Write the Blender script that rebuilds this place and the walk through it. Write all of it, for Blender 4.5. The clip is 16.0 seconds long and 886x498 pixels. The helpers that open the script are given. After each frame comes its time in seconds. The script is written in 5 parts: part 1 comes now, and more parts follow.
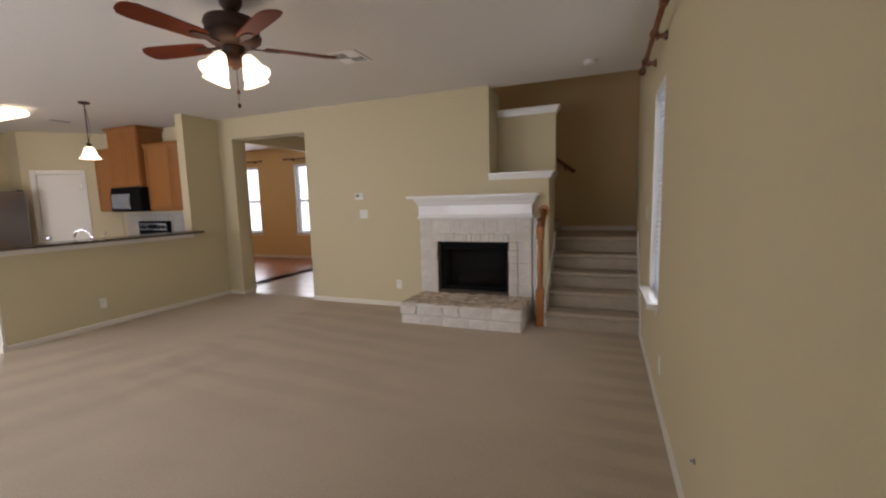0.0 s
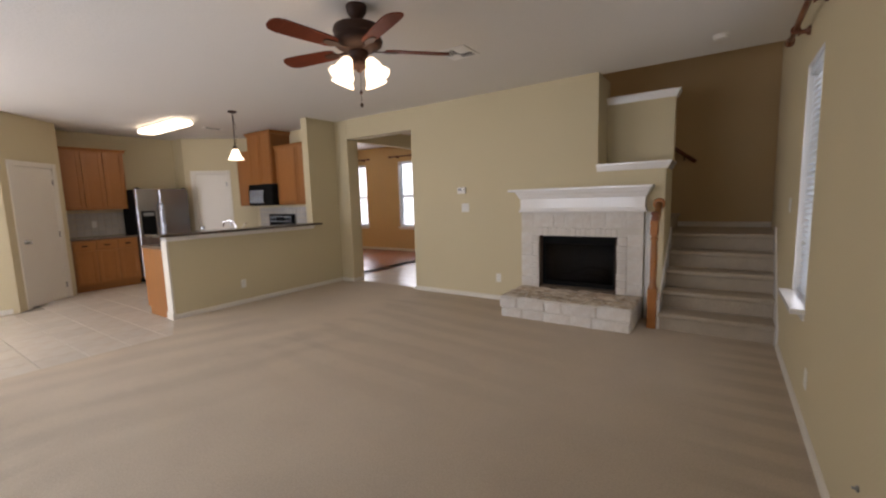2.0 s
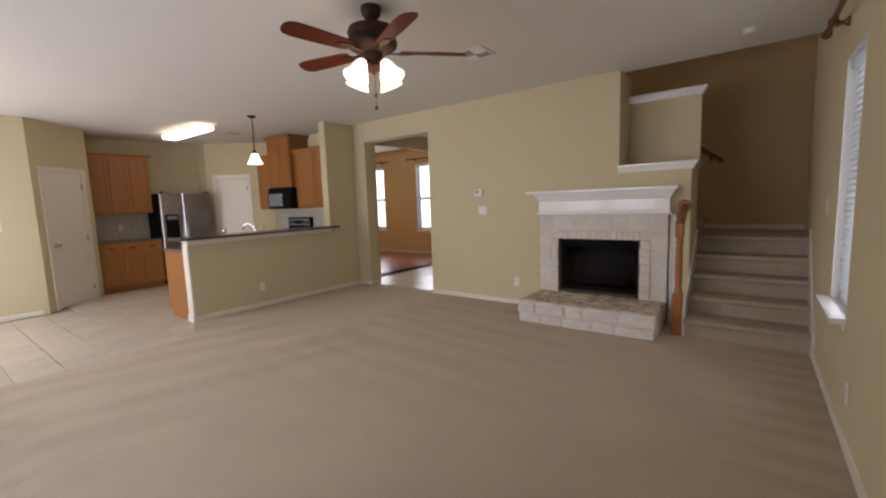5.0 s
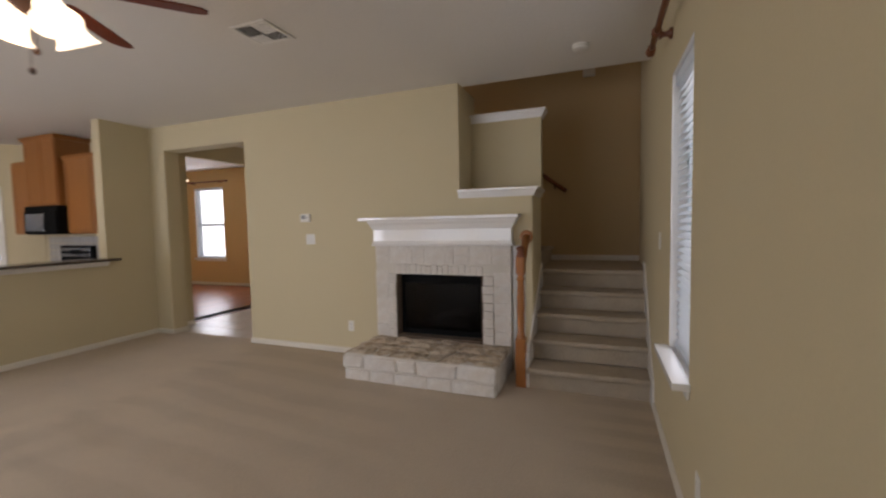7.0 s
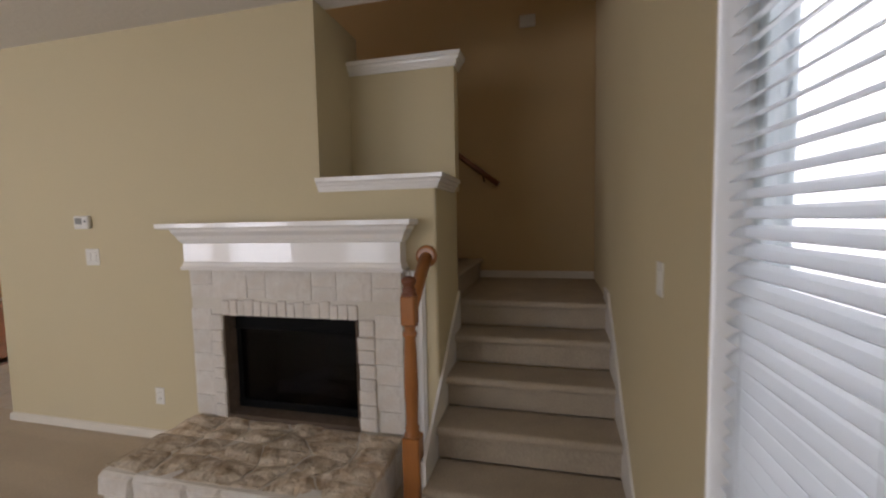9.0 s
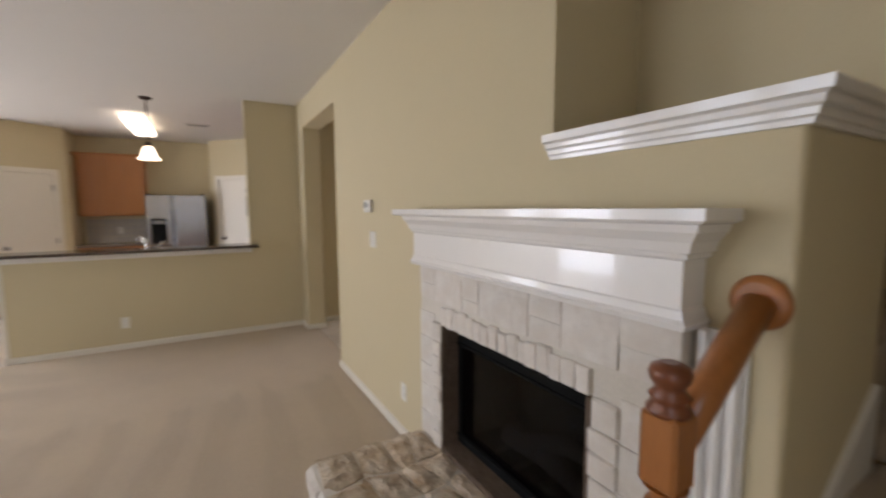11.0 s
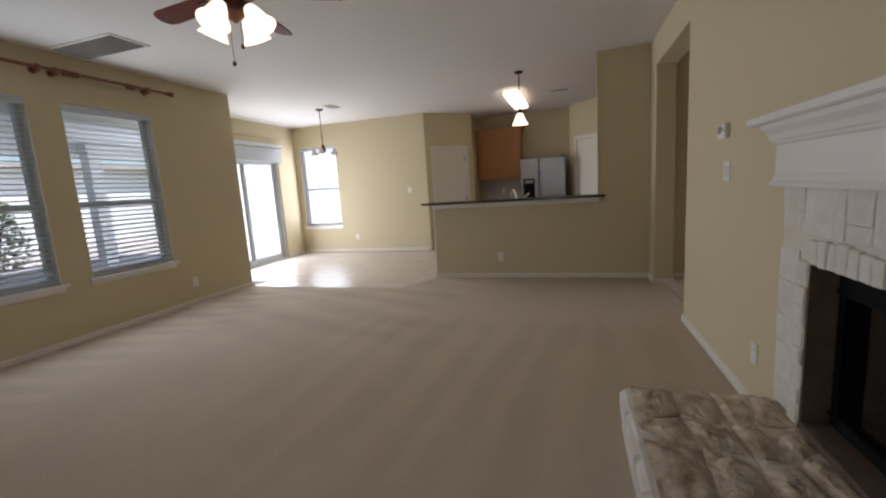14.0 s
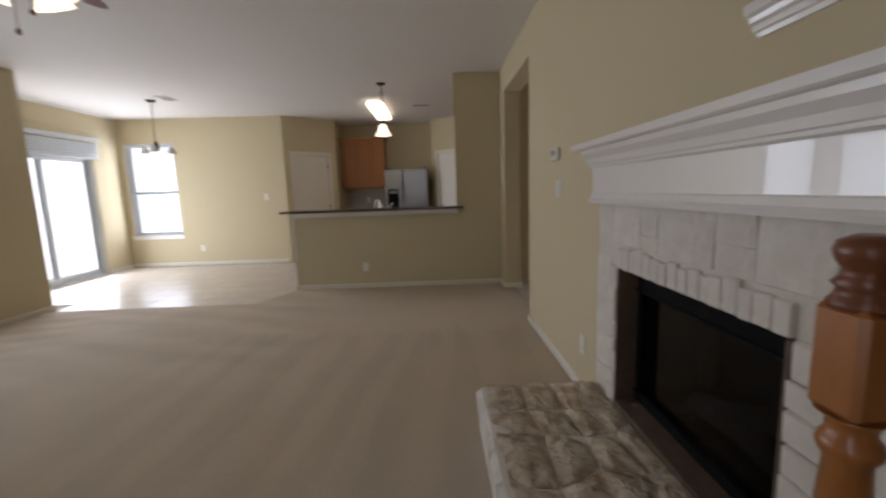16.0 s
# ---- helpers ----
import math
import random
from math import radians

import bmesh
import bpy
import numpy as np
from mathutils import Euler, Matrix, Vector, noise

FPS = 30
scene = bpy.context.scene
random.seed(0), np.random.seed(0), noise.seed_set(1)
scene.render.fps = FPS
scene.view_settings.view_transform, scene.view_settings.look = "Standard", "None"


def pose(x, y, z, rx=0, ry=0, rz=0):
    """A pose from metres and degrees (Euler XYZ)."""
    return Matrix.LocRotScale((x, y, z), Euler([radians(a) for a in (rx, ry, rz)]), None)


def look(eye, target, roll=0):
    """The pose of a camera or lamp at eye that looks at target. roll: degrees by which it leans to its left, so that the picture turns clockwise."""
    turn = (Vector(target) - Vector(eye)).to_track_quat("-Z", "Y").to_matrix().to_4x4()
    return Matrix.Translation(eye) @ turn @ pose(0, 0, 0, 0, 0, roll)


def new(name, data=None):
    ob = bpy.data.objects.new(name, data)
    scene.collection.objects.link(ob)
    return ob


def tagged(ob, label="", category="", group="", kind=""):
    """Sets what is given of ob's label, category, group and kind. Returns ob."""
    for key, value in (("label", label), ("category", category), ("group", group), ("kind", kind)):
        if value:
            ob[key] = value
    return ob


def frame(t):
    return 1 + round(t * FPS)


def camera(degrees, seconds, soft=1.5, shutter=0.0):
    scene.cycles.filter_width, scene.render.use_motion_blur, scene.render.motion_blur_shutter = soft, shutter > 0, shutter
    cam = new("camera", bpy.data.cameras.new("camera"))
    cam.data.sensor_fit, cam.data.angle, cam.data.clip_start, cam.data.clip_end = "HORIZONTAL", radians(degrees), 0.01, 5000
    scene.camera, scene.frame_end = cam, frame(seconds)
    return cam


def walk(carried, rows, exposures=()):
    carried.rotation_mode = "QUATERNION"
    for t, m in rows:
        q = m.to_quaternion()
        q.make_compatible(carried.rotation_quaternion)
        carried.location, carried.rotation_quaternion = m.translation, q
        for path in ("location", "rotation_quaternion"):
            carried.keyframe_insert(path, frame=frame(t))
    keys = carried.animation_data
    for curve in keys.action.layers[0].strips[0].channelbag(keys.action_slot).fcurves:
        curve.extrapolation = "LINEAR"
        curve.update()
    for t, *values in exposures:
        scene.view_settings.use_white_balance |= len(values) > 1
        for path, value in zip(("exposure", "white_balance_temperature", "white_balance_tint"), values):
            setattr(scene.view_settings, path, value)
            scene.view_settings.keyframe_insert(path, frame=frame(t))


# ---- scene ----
cam = camera(94.1, 16.0, soft=2.2, shutter=0.5)
PATH = [
    (0, (0.056, -0.219, 1.423), (-0.668, 1.631, 1.187), -1.5),
    (0.5, (0.069, -0.24, 1.423), (-0.717, 1.583, 1.181), -1.6),
    (1, (0.037, -0.284, 1.397), (-0.851, 1.494, 1.168), -1.3),
    (1.5, (0.006, -0.294, 1.378), (-1.015, 1.41, 1.145), -1.5),
    (2, (-0.008, -0.296, 1.387), (-1.13, 1.343, 1.147), -1.7),
    (2.5, (-0.027, -0.305, 1.38), (-1.214, 1.288, 1.152), -2.1),
    (3, (-0.045, -0.32, 1.368), (-1.278, 1.236, 1.123), -2.1),
    (5.5, (-0.028, -0.148, 1.4), (-1.184, 1.47, 1.188), -1.9),
    (6, (-0.049, 0.118, 1.381), (-1.048, 1.841, 1.203), -2.0),
    (6.5, (0.0, 0.492, 1.352), (-0.854, 2.298, 1.246), -2.1),
    (7, (0.042, 0.853, 1.394), (-0.669, 2.718, 1.277), -1.1),
    (7.5, (0.059, 1.251, 1.417), (-0.55, 3.153, 1.307), -1.7),
    (8, (0.096, 1.647, 1.459), (-0.382, 3.587, 1.357), -1.1),
    (8.2, (0.086, 1.809, 1.452), (-0.327, 3.762, 1.328), -0.9),
    (10.3, (-0.069, 3.325, 1.508), (-1.235, 4.938, 1.308), 0.9),
    (10.5, (-0.1, 3.42, 1.504), (-1.453, 4.877, 1.289), 1.5),
    (11, (-0.167, 3.601, 1.481), (-1.889, 4.6, 1.285), -0.3),
    (11.5, (-0.185, 3.693, 1.45), (-2.105, 4.208, 1.233), -0.6),
    (12, (-0.156, 3.72, 1.393), (-2.136, 3.645, 1.123), -0.3),
    (12.5, (-0.115, 3.726, 1.351), (-2.02, 3.191, 1.066), -3.5),
    (13, (-0.101, 3.751, 1.308), (-1.977, 3.114, 1.035), -4.2),
    (13.5, (-0.077, 3.751, 1.285), (-1.963, 3.142, 1.017), -3.4),
    (14, (-0.068, 3.751, 1.274), (-1.954, 3.156, 0.978), -3.7),
    (14.5, (-0.071, 3.746, 1.264), (-1.97, 3.199, 0.953), -2.8),
    (15, (-0.066, 3.742, 1.27), (-1.977, 3.24, 0.965), -2.7),
    (15.5, (-0.077, 3.759, 1.272), (-2.03, 3.432, 0.988), -2.4),
    (16, (-0.091, 3.778, 1.275), (-2.071, 3.813, 0.993), -1.9),
]
EXPOSURES = [(0, 0.38, 6550, 22), (3, 0.43, 6550, 22), (5.5, 0.38, 6550, 22), (8, 0.28, 6550, 22), (10.5, 0.73, 6450, 21), (11, 0.78, 6350, 20), (12, 0.71, 6250, 19), (12.5, 0.61, 6250, 19), (13.5, 0.03, 6250, 19), (14.5, -0.1, 6250, 19), (15.2, -0.1, 6250, 19), (16, -0.1, 6250, 19)]
walk(cam, [(t, look(eye, target, roll)) for t, eye, target, roll in PATH], EXPOSURES)

# ---- light ----
FAN_WATTS, GLOW = 2.3, 2.0
world = bpy.data.worlds.new("sky")
scene.world = world
world.use_nodes = True
wn = world.node_tree.nodes
sky = wn.new("ShaderNodeTexSky")
sky.sky_type, sky.sun_disc = "NISHITA", False
sky.sun_elevation, sky.sun_rotation = radians(57), radians(343)
wn["Background"].inputs["Strength"].default_value = 0.15
world.node_tree.links.new(sky.outputs["Color"], wn["Background"].inputs["Color"])
sun = new("sun", bpy.data.lights.new("sun", "SUN"))
sun.data.energy, sun.data.angle, sun.data.color = 5.0, radians(0.5), (1.0, 0.95, 0.86)
sun.matrix_basis = look((0, 20, 32), (6, 0, 0))


def window_light(name, at, to, width, height, watts, colour=(0.87, 0.94, 1.0)):
    """The sky's light in a window's opening; also the added upstairs lamp."""
    ob = new(name, bpy.data.lights.new(name, "AREA"))
    ob.data.shape, ob.data.size, ob.data.size_y = "RECTANGLE", width, height
    ob.data.energy, ob.data.color = watts, colour
    ob.matrix_basis = look(at, to)
    return ob


window_light("slider_daylight", (-6.5, -1.90, 1.0), (-6.5, 0, 1.0), 1.75, 1.95, 62)
window_light("nook_daylight", (-7.98, -1.48, 1.45), (0, -1.48, 1.45), 0.88, 1.68, 24)
window_light("side_daylight", (0.43, 3.24, 1.43), (-0.6, 3.24, 1.43), 0.54, 1.5, 2.0)
window_light("living_daylight", (-3.345, -0.80, 1.45), (-3.345, 0.5, 1.45), 0.84, 1.62, 12.5, (0.83, 0.94, 1.0))
window_light("living_daylight", (-2.185, -0.80, 1.45), (-2.185, 0.5, 1.45), 0.84, 1.62, 12.5, (0.83, 0.94, 1.0))
# Unseen warm fill lamp added upstairs to brighten the treads and landing.
window_light("upstairs_fill", (-3.95, 5.6, 4.15), (0.2, 5.7, 1.6), 0.9, 1.3, 4.6, (1.0, 0.80, 0.58))
window_light("dining_daylight", (-9.09, 8.41, 1.55), (-9.09, 0, 1.35), 0.94, 1.74, 18)
window_light("dining_daylight", (-6.92, 8.41, 1.55), (-6.92, 0, 1.35), 0.94, 1.74, 18)

# ---- materials ----


def material(name, colour, rough=0.6, metal=0.0, grain=(40, 0.08), stain=(2.0, 0.06), bump=(60, 0.1, 0.002), stretch=(1, 1, 1), tint=None, emit=0.0, random_tone=0.0, coat=0.0, spec=0.5):
    """A surface with colour variation at two scales and fine relief. grain, stain: scale and strength; bump: scale, strength, distance."""
    m = bpy.data.materials.new(name)
    m.use_nodes = True
    n, l = m.node_tree.nodes, m.node_tree.links
    p = n["Principled BSDF"]
    p.inputs["Roughness"].default_value, p.inputs["Metallic"].default_value = rough, metal
    p.inputs["Coat Weight"].default_value = coat
    p.inputs["Specular IOR Level"].default_value = spec
    co = n.new("ShaderNodeTexCoord")
    mp = n.new("ShaderNodeMapping")
    mp.inputs["Scale"].default_value = stretch
    l.new(co.outputs["Object"], mp.inputs["Vector"])
    value = None
    tone = n.new("ShaderNodeMath")
    tone.operation, tone.inputs[0].default_value, tone.inputs[1].default_value = "ADD", 1.0, 0.0
    value = tone.outputs[0]
    for scale, strength in (grain, stain):
        tex = n.new("ShaderNodeTexNoise")
        tex.inputs["Scale"].default_value, tex.inputs["Detail"].default_value = scale, 4
        l.new(mp.outputs["Vector"], tex.inputs["Vector"])
        k = n.new("ShaderNodeMath")
        k.operation, k.inputs[1].default_value, k.inputs[2].default_value = "MULTIPLY_ADD", 2 * strength, -strength
        l.new(tex.outputs["Fac"], k.inputs[0])
        a = n.new("ShaderNodeMath")
        a.operation = "ADD"
        l.new(value, a.inputs[0]), l.new(k.outputs[0], a.inputs[1])
        value = a.outputs[0]
    if random_tone:
        info = n.new("ShaderNodeObjectInfo")
        k = n.new("ShaderNodeMath")
        k.operation, k.inputs[1].default_value, k.inputs[2].default_value = "MULTIPLY_ADD", 2 * random_tone, -random_tone
        l.new(info.outputs["Random"], k.inputs[0])
        a = n.new("ShaderNodeMath")
        a.operation = "ADD"
        l.new(value, a.inputs[0]), l.new(k.outputs[0], a.inputs[1])
        value = a.outputs[0]
    scalev = n.new("ShaderNodeVectorMath")
    scalev.operation = "SCALE"
    if tint:
        tex = n.new("ShaderNodeTexNoise")
        tex.inputs["Scale"].default_value, tex.inputs["Detail"].default_value = stain[0] * 1.7, 5
        l.new(mp.outputs["Vector"], tex.inputs["Vector"])
        ramp = n.new("ShaderNodeValToRGB")
        ramp.color_ramp.elements[0].position, ramp.color_ramp.elements[1].position = 0.38, 0.64
        ramp.color_ramp.elements[0].color, ramp.color_ramp.elements[1].color = (*colour, 1), (*tint, 1)
        l.new(tex.outputs["Fac"], ramp.inputs["Fac"]), l.new(ramp.outputs["Color"], scalev.inputs[0])
    else:
        scalev.inputs[0].default_value = colour
    l.new(value, scalev.inputs["Scale"]), l.new(scalev.outputs["Vector"], p.inputs["Base Color"])
    if bump[1]:
        tex = n.new("ShaderNodeTexNoise")
        tex.inputs["Scale"].default_value, tex.inputs["Detail"].default_value = bump[0], 3
        l.new(mp.outputs["Vector"], tex.inputs["Vector"])
        b = n.new("ShaderNodeBump")
        b.inputs["Strength"].default_value, b.inputs["Distance"].default_value = bump[1], bump[2]
        l.new(tex.outputs["Fac"], b.inputs["Height"]), l.new(b.outputs["Normal"], p.inputs["Normal"])
    if emit:
        p.inputs["Emission Color"].default_value, p.inputs["Emission Strength"].default_value = (*colour, 1), emit
    return m


def glass_material(name, tint=(1, 1, 1), rough=0.0, ior=1.2):
    m = bpy.data.materials.new(name)
    m.use_nodes = True
    p = m.node_tree.nodes["Principled BSDF"]
    p.inputs["Base Color"].default_value, p.inputs["Roughness"].default_value = (*tint, 1), rough
    p.inputs["Transmission Weight"].default_value, p.inputs["IOR"].default_value = 1.0, ior
    return m


def carpet_material():
    """Cut pile whose lie shows the vacuum's strokes: long ones before the hearth, short ones along two walls."""
    m = material("carpet", (0.56, 0.47, 0.365), 0.95, grain=(120, 0.22), stain=(1.1, 0.06), bump=(420, 0.6, 0.006), tint=(0.53, 0.445, 0.35), spec=0.1)
    n, l = m.node_tree.nodes, m.node_tree.links
    p = n["Principled BSDF"]
    src = p.inputs["Base Color"].links[0].from_socket
    sep = n.new("ShaderNodeSeparateXYZ")
    l.new(n["Texture Coordinate"].outputs["Object"], sep.inputs[0])
    X, Y = sep.outputs["X"], sep.outputs["Y"]

    def calc(op, a, b=0.0, c=0.0):
        k = n.new("ShaderNodeMath")
        k.operation = op
        for slot, v in zip(k.inputs, (a, b, c)):
            if isinstance(v, (int, float)):
                slot.default_value = v
            else:
                l.new(v, slot)
        return k.outputs[0]

    def drift(sx, sy, scale):
        v = n.new("ShaderNodeMapping")
        v.inputs["Scale"].default_value = (sx, sy, 1)
        l.new(n["Texture Coordinate"].outputs["Object"], v.inputs["Vector"])
        t = n.new("ShaderNodeTexNoise")
        t.inputs["Scale"].default_value, t.inputs["Detail"].default_value = scale, 2.0
        l.new(v.outputs["Vector"], t.inputs["Vector"])
        return calc("MULTIPLY_ADD", t.outputs["Fac"], 2.0, -1.0)

    def ease(v, a, b):
        k = n.new("ShaderNodeMapRange")
        k.interpolation_type = "SMOOTHSTEP"
        k.inputs["From Min"].default_value, k.inputs["From Max"].default_value = a, b
        l.new(v, k.inputs["Value"])
        return k.outputs["Result"]

    def strokes(v, width, wander, sharp=1.8):
        w = calc("SINE", calc("ADD", calc("MULTIPLY", v, math.pi / width), wander))
        return calc("MAXIMUM", calc("MINIMUM", calc("MULTIPLY", w, sharp), 1.0), -1.0)

    slow, ragged = drift(0.5, 1.6, 1.0), drift(0.6, 5.0, 1.4)
    xr, yr = calc("MULTIPLY_ADD", ragged, 0.35, X), calc("MULTIPLY_ADD", drift(5.0, 0.6, 1.4), 0.35, Y)
    middle = calc("MULTIPLY", calc("MULTIPLY", ease(xr, -3.80, -3.62), ease(calc("MULTIPLY", xr, -1.0), 0.6, 2.2)), ease(Y, 1.2, 2.4))
    tone = calc("MULTIPLY", calc("MULTIPLY", strokes(calc("MULTIPLY_ADD", X, 0.10, Y), 0.17, calc("MULTIPLY", slow, 5.0)), middle), 0.040)
    side = ease(xr, -0.20, 0.18)
    tone = calc("ADD", tone, calc("MULTIPLY", calc("MULTIPLY", strokes(Y, 0.125, calc("MULTIPLY", slow, 3.0)), side), 0.060))
    sill = ease(calc("MULTIPLY", yr, -1.0), -0.40, 0.05)
    tone = calc("ADD", tone, calc("MULTIPLY", calc("MULTIPLY", strokes(calc("MULTIPLY_ADD", Y, 0.25, X), 0.15, calc("MULTIPLY", drift(1.6, 0.5, 1.0), 4.0)), sill), 0.048))
    long_way = calc("MULTIPLY", strokes(calc("MULTIPLY_ADD", Y, -0.38, X), 0.24, calc("MULTIPLY", drift(1.0, 0.3, 1.1), 6.0), 1.2), calc("MULTIPLY", ease(calc("MULTIPLY", Y, -1.0), -2.7, -2.2), ease(calc("MULTIPLY", X, -1.0), 2.5, 3.3)))
    tone = calc("ADD", tone, calc("MULTIPLY", long_way, 0.045))
    band = calc("MULTIPLY", ease(calc("MULTIPLY", xr, -1.0), 3.62, 3.80), 0.055)
    tone = calc("ADD", calc("ADD", tone, band), calc("MULTIPLY", drift(0.7, 2.4, 1.3), 0.035))
    mul = n.new("ShaderNodeVectorMath")
    mul.operation = "SCALE"
    l.new(src, mul.inputs[0]), l.new(calc("ADD", tone, 1.0), mul.inputs["Scale"])
    l.new(mul.outputs["Vector"], p.inputs["Base Color"])
    return m


def slat_material():
    """White vinyl that lets some daylight through."""
    m = material("blind_slat", (0.84, 0.84, 0.83), 0.45, grain=(30, 0.02), stain=(4, 0.02), bump=(30, 0.03, 0.001))
    n, l = m.node_tree.nodes, m.node_tree.links
    thin, mix = n.new("ShaderNodeBsdfTranslucent"), n.new("ShaderNodeMixShader")
    thin.inputs["Color"].default_value = (0.84, 0.88, 0.92, 1)
    mix.inputs["Fac"].default_value = 0.52
    l.new(n["Principled BSDF"].outputs[0], mix.inputs[1]), l.new(thin.outputs[0], mix.inputs[2])
    l.new(mix.outputs[0], n["Material Output"].inputs["Surface"])
    return m


M_WALL = material("wall_paint", (0.60, 0.517, 0.337), 0.75, grain=(90, 0.02), stain=(1.4, 0.025), bump=(55, 0.25, 0.004), spec=0.3)
M_ORANGE = material("orange_wall_paint", (0.68, 0.48, 0.235), 0.75, grain=(90, 0.02), stain=(1.4, 0.03), bump=(55, 0.25, 0.004), spec=0.3)
# Beige wall paint turned tan: warm light from upstairs is in the colour.
M_WALL_WARM = material("warm_lit_wall_paint", (0.55, 0.40, 0.215), 0.75, grain=(90, 0.02), stain=(1.4, 0.03), bump=(55, 0.25, 0.004), spec=0.3)
M_CEIL = material("ceiling_paint", (0.74, 0.71, 0.67), 0.9, grain=(60, 0.02), stain=(1.1, 0.02), bump=(38, 0.5, 0.006), spec=0.2)
M_WHITE = material("white_gloss_paint", (0.82, 0.80, 0.77), 0.30, grain=(25, 0.015), stain=(3, 0.02), bump=(30, 0, 0), coat=0.6)
M_BASE = material("baseboard_paint", (0.72, 0.675, 0.59), 0.42, grain=(25, 0.02), stain=(3, 0.04), bump=(30, 0.05, 0.001))
M_DOOR = material("white_door_paint", (0.74, 0.70, 0.62), 0.45, grain=(25, 0.015), stain=(3, 0.02), bump=(30, 0.08, 0.001))
M_CARPET = carpet_material()
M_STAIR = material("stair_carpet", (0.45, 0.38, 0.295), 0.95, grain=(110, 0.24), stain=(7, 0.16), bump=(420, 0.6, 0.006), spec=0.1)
M_TILE = material("floor_tile", (0.60, 0.54, 0.46), 0.28, grain=(30, 0.05), stain=(4, 0.08), bump=(20, 0.08, 0.002), tint=(0.55, 0.47, 0.38), random_tone=0.05, spec=0.22)
M_GROUT = material("tile_grout", (0.36, 0.32, 0.27), 0.9, grain=(80, 0.1), stain=(5, 0.1))
M_PLANK = material("wood_floor", (0.23, 0.075, 0.030), 0.30, grain=(18, 0.18), stain=(3, 0.15), stretch=(1, 9, 1), bump=(30, 0.05, 0.001), random_tone=0.18)
M_OAK = material("honey_oak", (0.32, 0.128, 0.034), 0.38, grain=(14, 0.16), stain=(2.5, 0.12), stretch=(7, 7, 0.8), bump=(40, 0.08, 0.001), random_tone=0.06)
M_RAIL = material("rail_oak", (0.36, 0.135, 0.035), 0.30, grain=(16, 0.16), stain=(3, 0.1), stretch=(6, 6, 1), bump=(40, 0.06, 0.001), coat=0.3)
M_ROD = material("rod_wood", (0.17, 0.050, 0.018), 0.35, grain=(16, 0.16), stain=(3, 0.1), bump=(40, 0.06, 0.001), coat=0.2)
M_STONE = material("limestone", (0.74, 0.71, 0.66), 0.85, grain=(28, 0.10), stain=(6, 0.12), bump=(26, 0.6, 0.014), tint=(0.65, 0.60, 0.54), random_tone=0.05, spec=0.2)
M_HEARTH = material("hearth_flagstone", (0.62, 0.54, 0.43), 0.85, grain=(26, 0.26), stain=(6.5, 0.26), bump=(14, 1.0, 0.05), tint=(0.43, 0.33, 0.23), random_tone=0.14, spec=0.25)
# Brown reveal stone, its colour darkened for the shade in the recess.
M_REVEAL = material("shaded_stone", (0.13, 0.095, 0.07), 0.9, grain=(24, 0.25), stain=(7, 0.3), bump=(30, 0.8, 0.01), spec=0.2)
M_MORTAR = material("mortar", (0.66, 0.62, 0.55), 0.95, grain=(90, 0.1), stain=(6, 0.1), bump=(60, 0.5, 0.006))
M_SOOT = material("firebox_black", (0.018, 0.017, 0.016), 0.55, grain=(20, 0.3), stain=(5, 0.3), bump=(40, 0.3, 0.004))
M_BLACK = material("black_metal", (0.007, 0.007, 0.007), 0.75, grain=(20, 0.2), stain=(5, 0.2), bump=(60, 0.05, 0.001), spec=0.08)
M_LOG = material("ceramic_log", (0.06, 0.05, 0.045), 0.9, grain=(14, 0.4), stain=(4, 0.3), bump=(20, 0.8, 0.01))
M_SMOKE = glass_material("smoked_glass", (0.14, 0.14, 0.15), 0.03, 1.27)
M_GLASS = glass_material("window_glass")
M_STEEL = material("stainless_steel", (0.42, 0.43, 0.45), 0.27, 0.9, grain=(60, 0.04), stain=(2, 0.06), stretch=(1, 1, 12), bump=(80, 0.03, 0.001))
M_CHROME = material("chrome", (0.8, 0.8, 0.8), 0.12, 1.0, grain=(10, 0.01), stain=(2, 0.01), bump=(30, 0, 0))
M_GRANITE = material("granite", (0.10, 0.075, 0.055), 0.15, grain=(90, 0.5), stain=(14, 0.3), bump=(30, 0, 0), tint=(0.05, 0.04, 0.035))
M_COUNTER = material("kitchen_counter", (0.17, 0.13, 0.10), 0.2, grain=(90, 0.4), stain=(14, 0.2), bump=(30, 0, 0))
M_SPLASH = material("backsplash_tile", (0.50, 0.47, 0.43), 0.25, grain=(30, 0.06), stain=(3, 0.08), bump=(20, 0.05, 0.001), random_tone=0.06)
M_BRONZE = material("oiled_bronze", (0.040, 0.018, 0.011), 0.55, 0.0, grain=(20, 0.25), stain=(4, 0.2), bump=(50, 0.1, 0.001), spec=0.2)
M_BLADE = material("fan_blade_wood", (0.13, 0.030, 0.014), 0.6, grain=(16, 0.2), stain=(3, 0.2), stretch=(1, 7, 1), bump=(30, 0.05, 0.001), spec=0.1)
M_SHADE = material("lit_frosted_glass", (1.0, 0.82, 0.58), 0.4, grain=(10, 0.02), stain=(3, 0.05), bump=(20, 0, 0), emit=1.9)
M_TUBE = material("lit_diffuser", (1.0, 0.88, 0.66), 0.5, grain=(10, 0.02), stain=(3, 0.02), bump=(20, 0, 0), emit=3.2)
M_PLASTIC = material("white_plastic", (0.76, 0.74, 0.69), 0.4, grain=(30, 0.02), stain=(6, 0.02), bump=(40, 0.03, 0.001))
M_GREY = material("grey_plastic", (0.25, 0.25, 0.24), 0.4, grain=(30, 0.05), stain=(6, 0.05), bump=(40, 0.03, 0.001))
M_SLAT = slat_material()
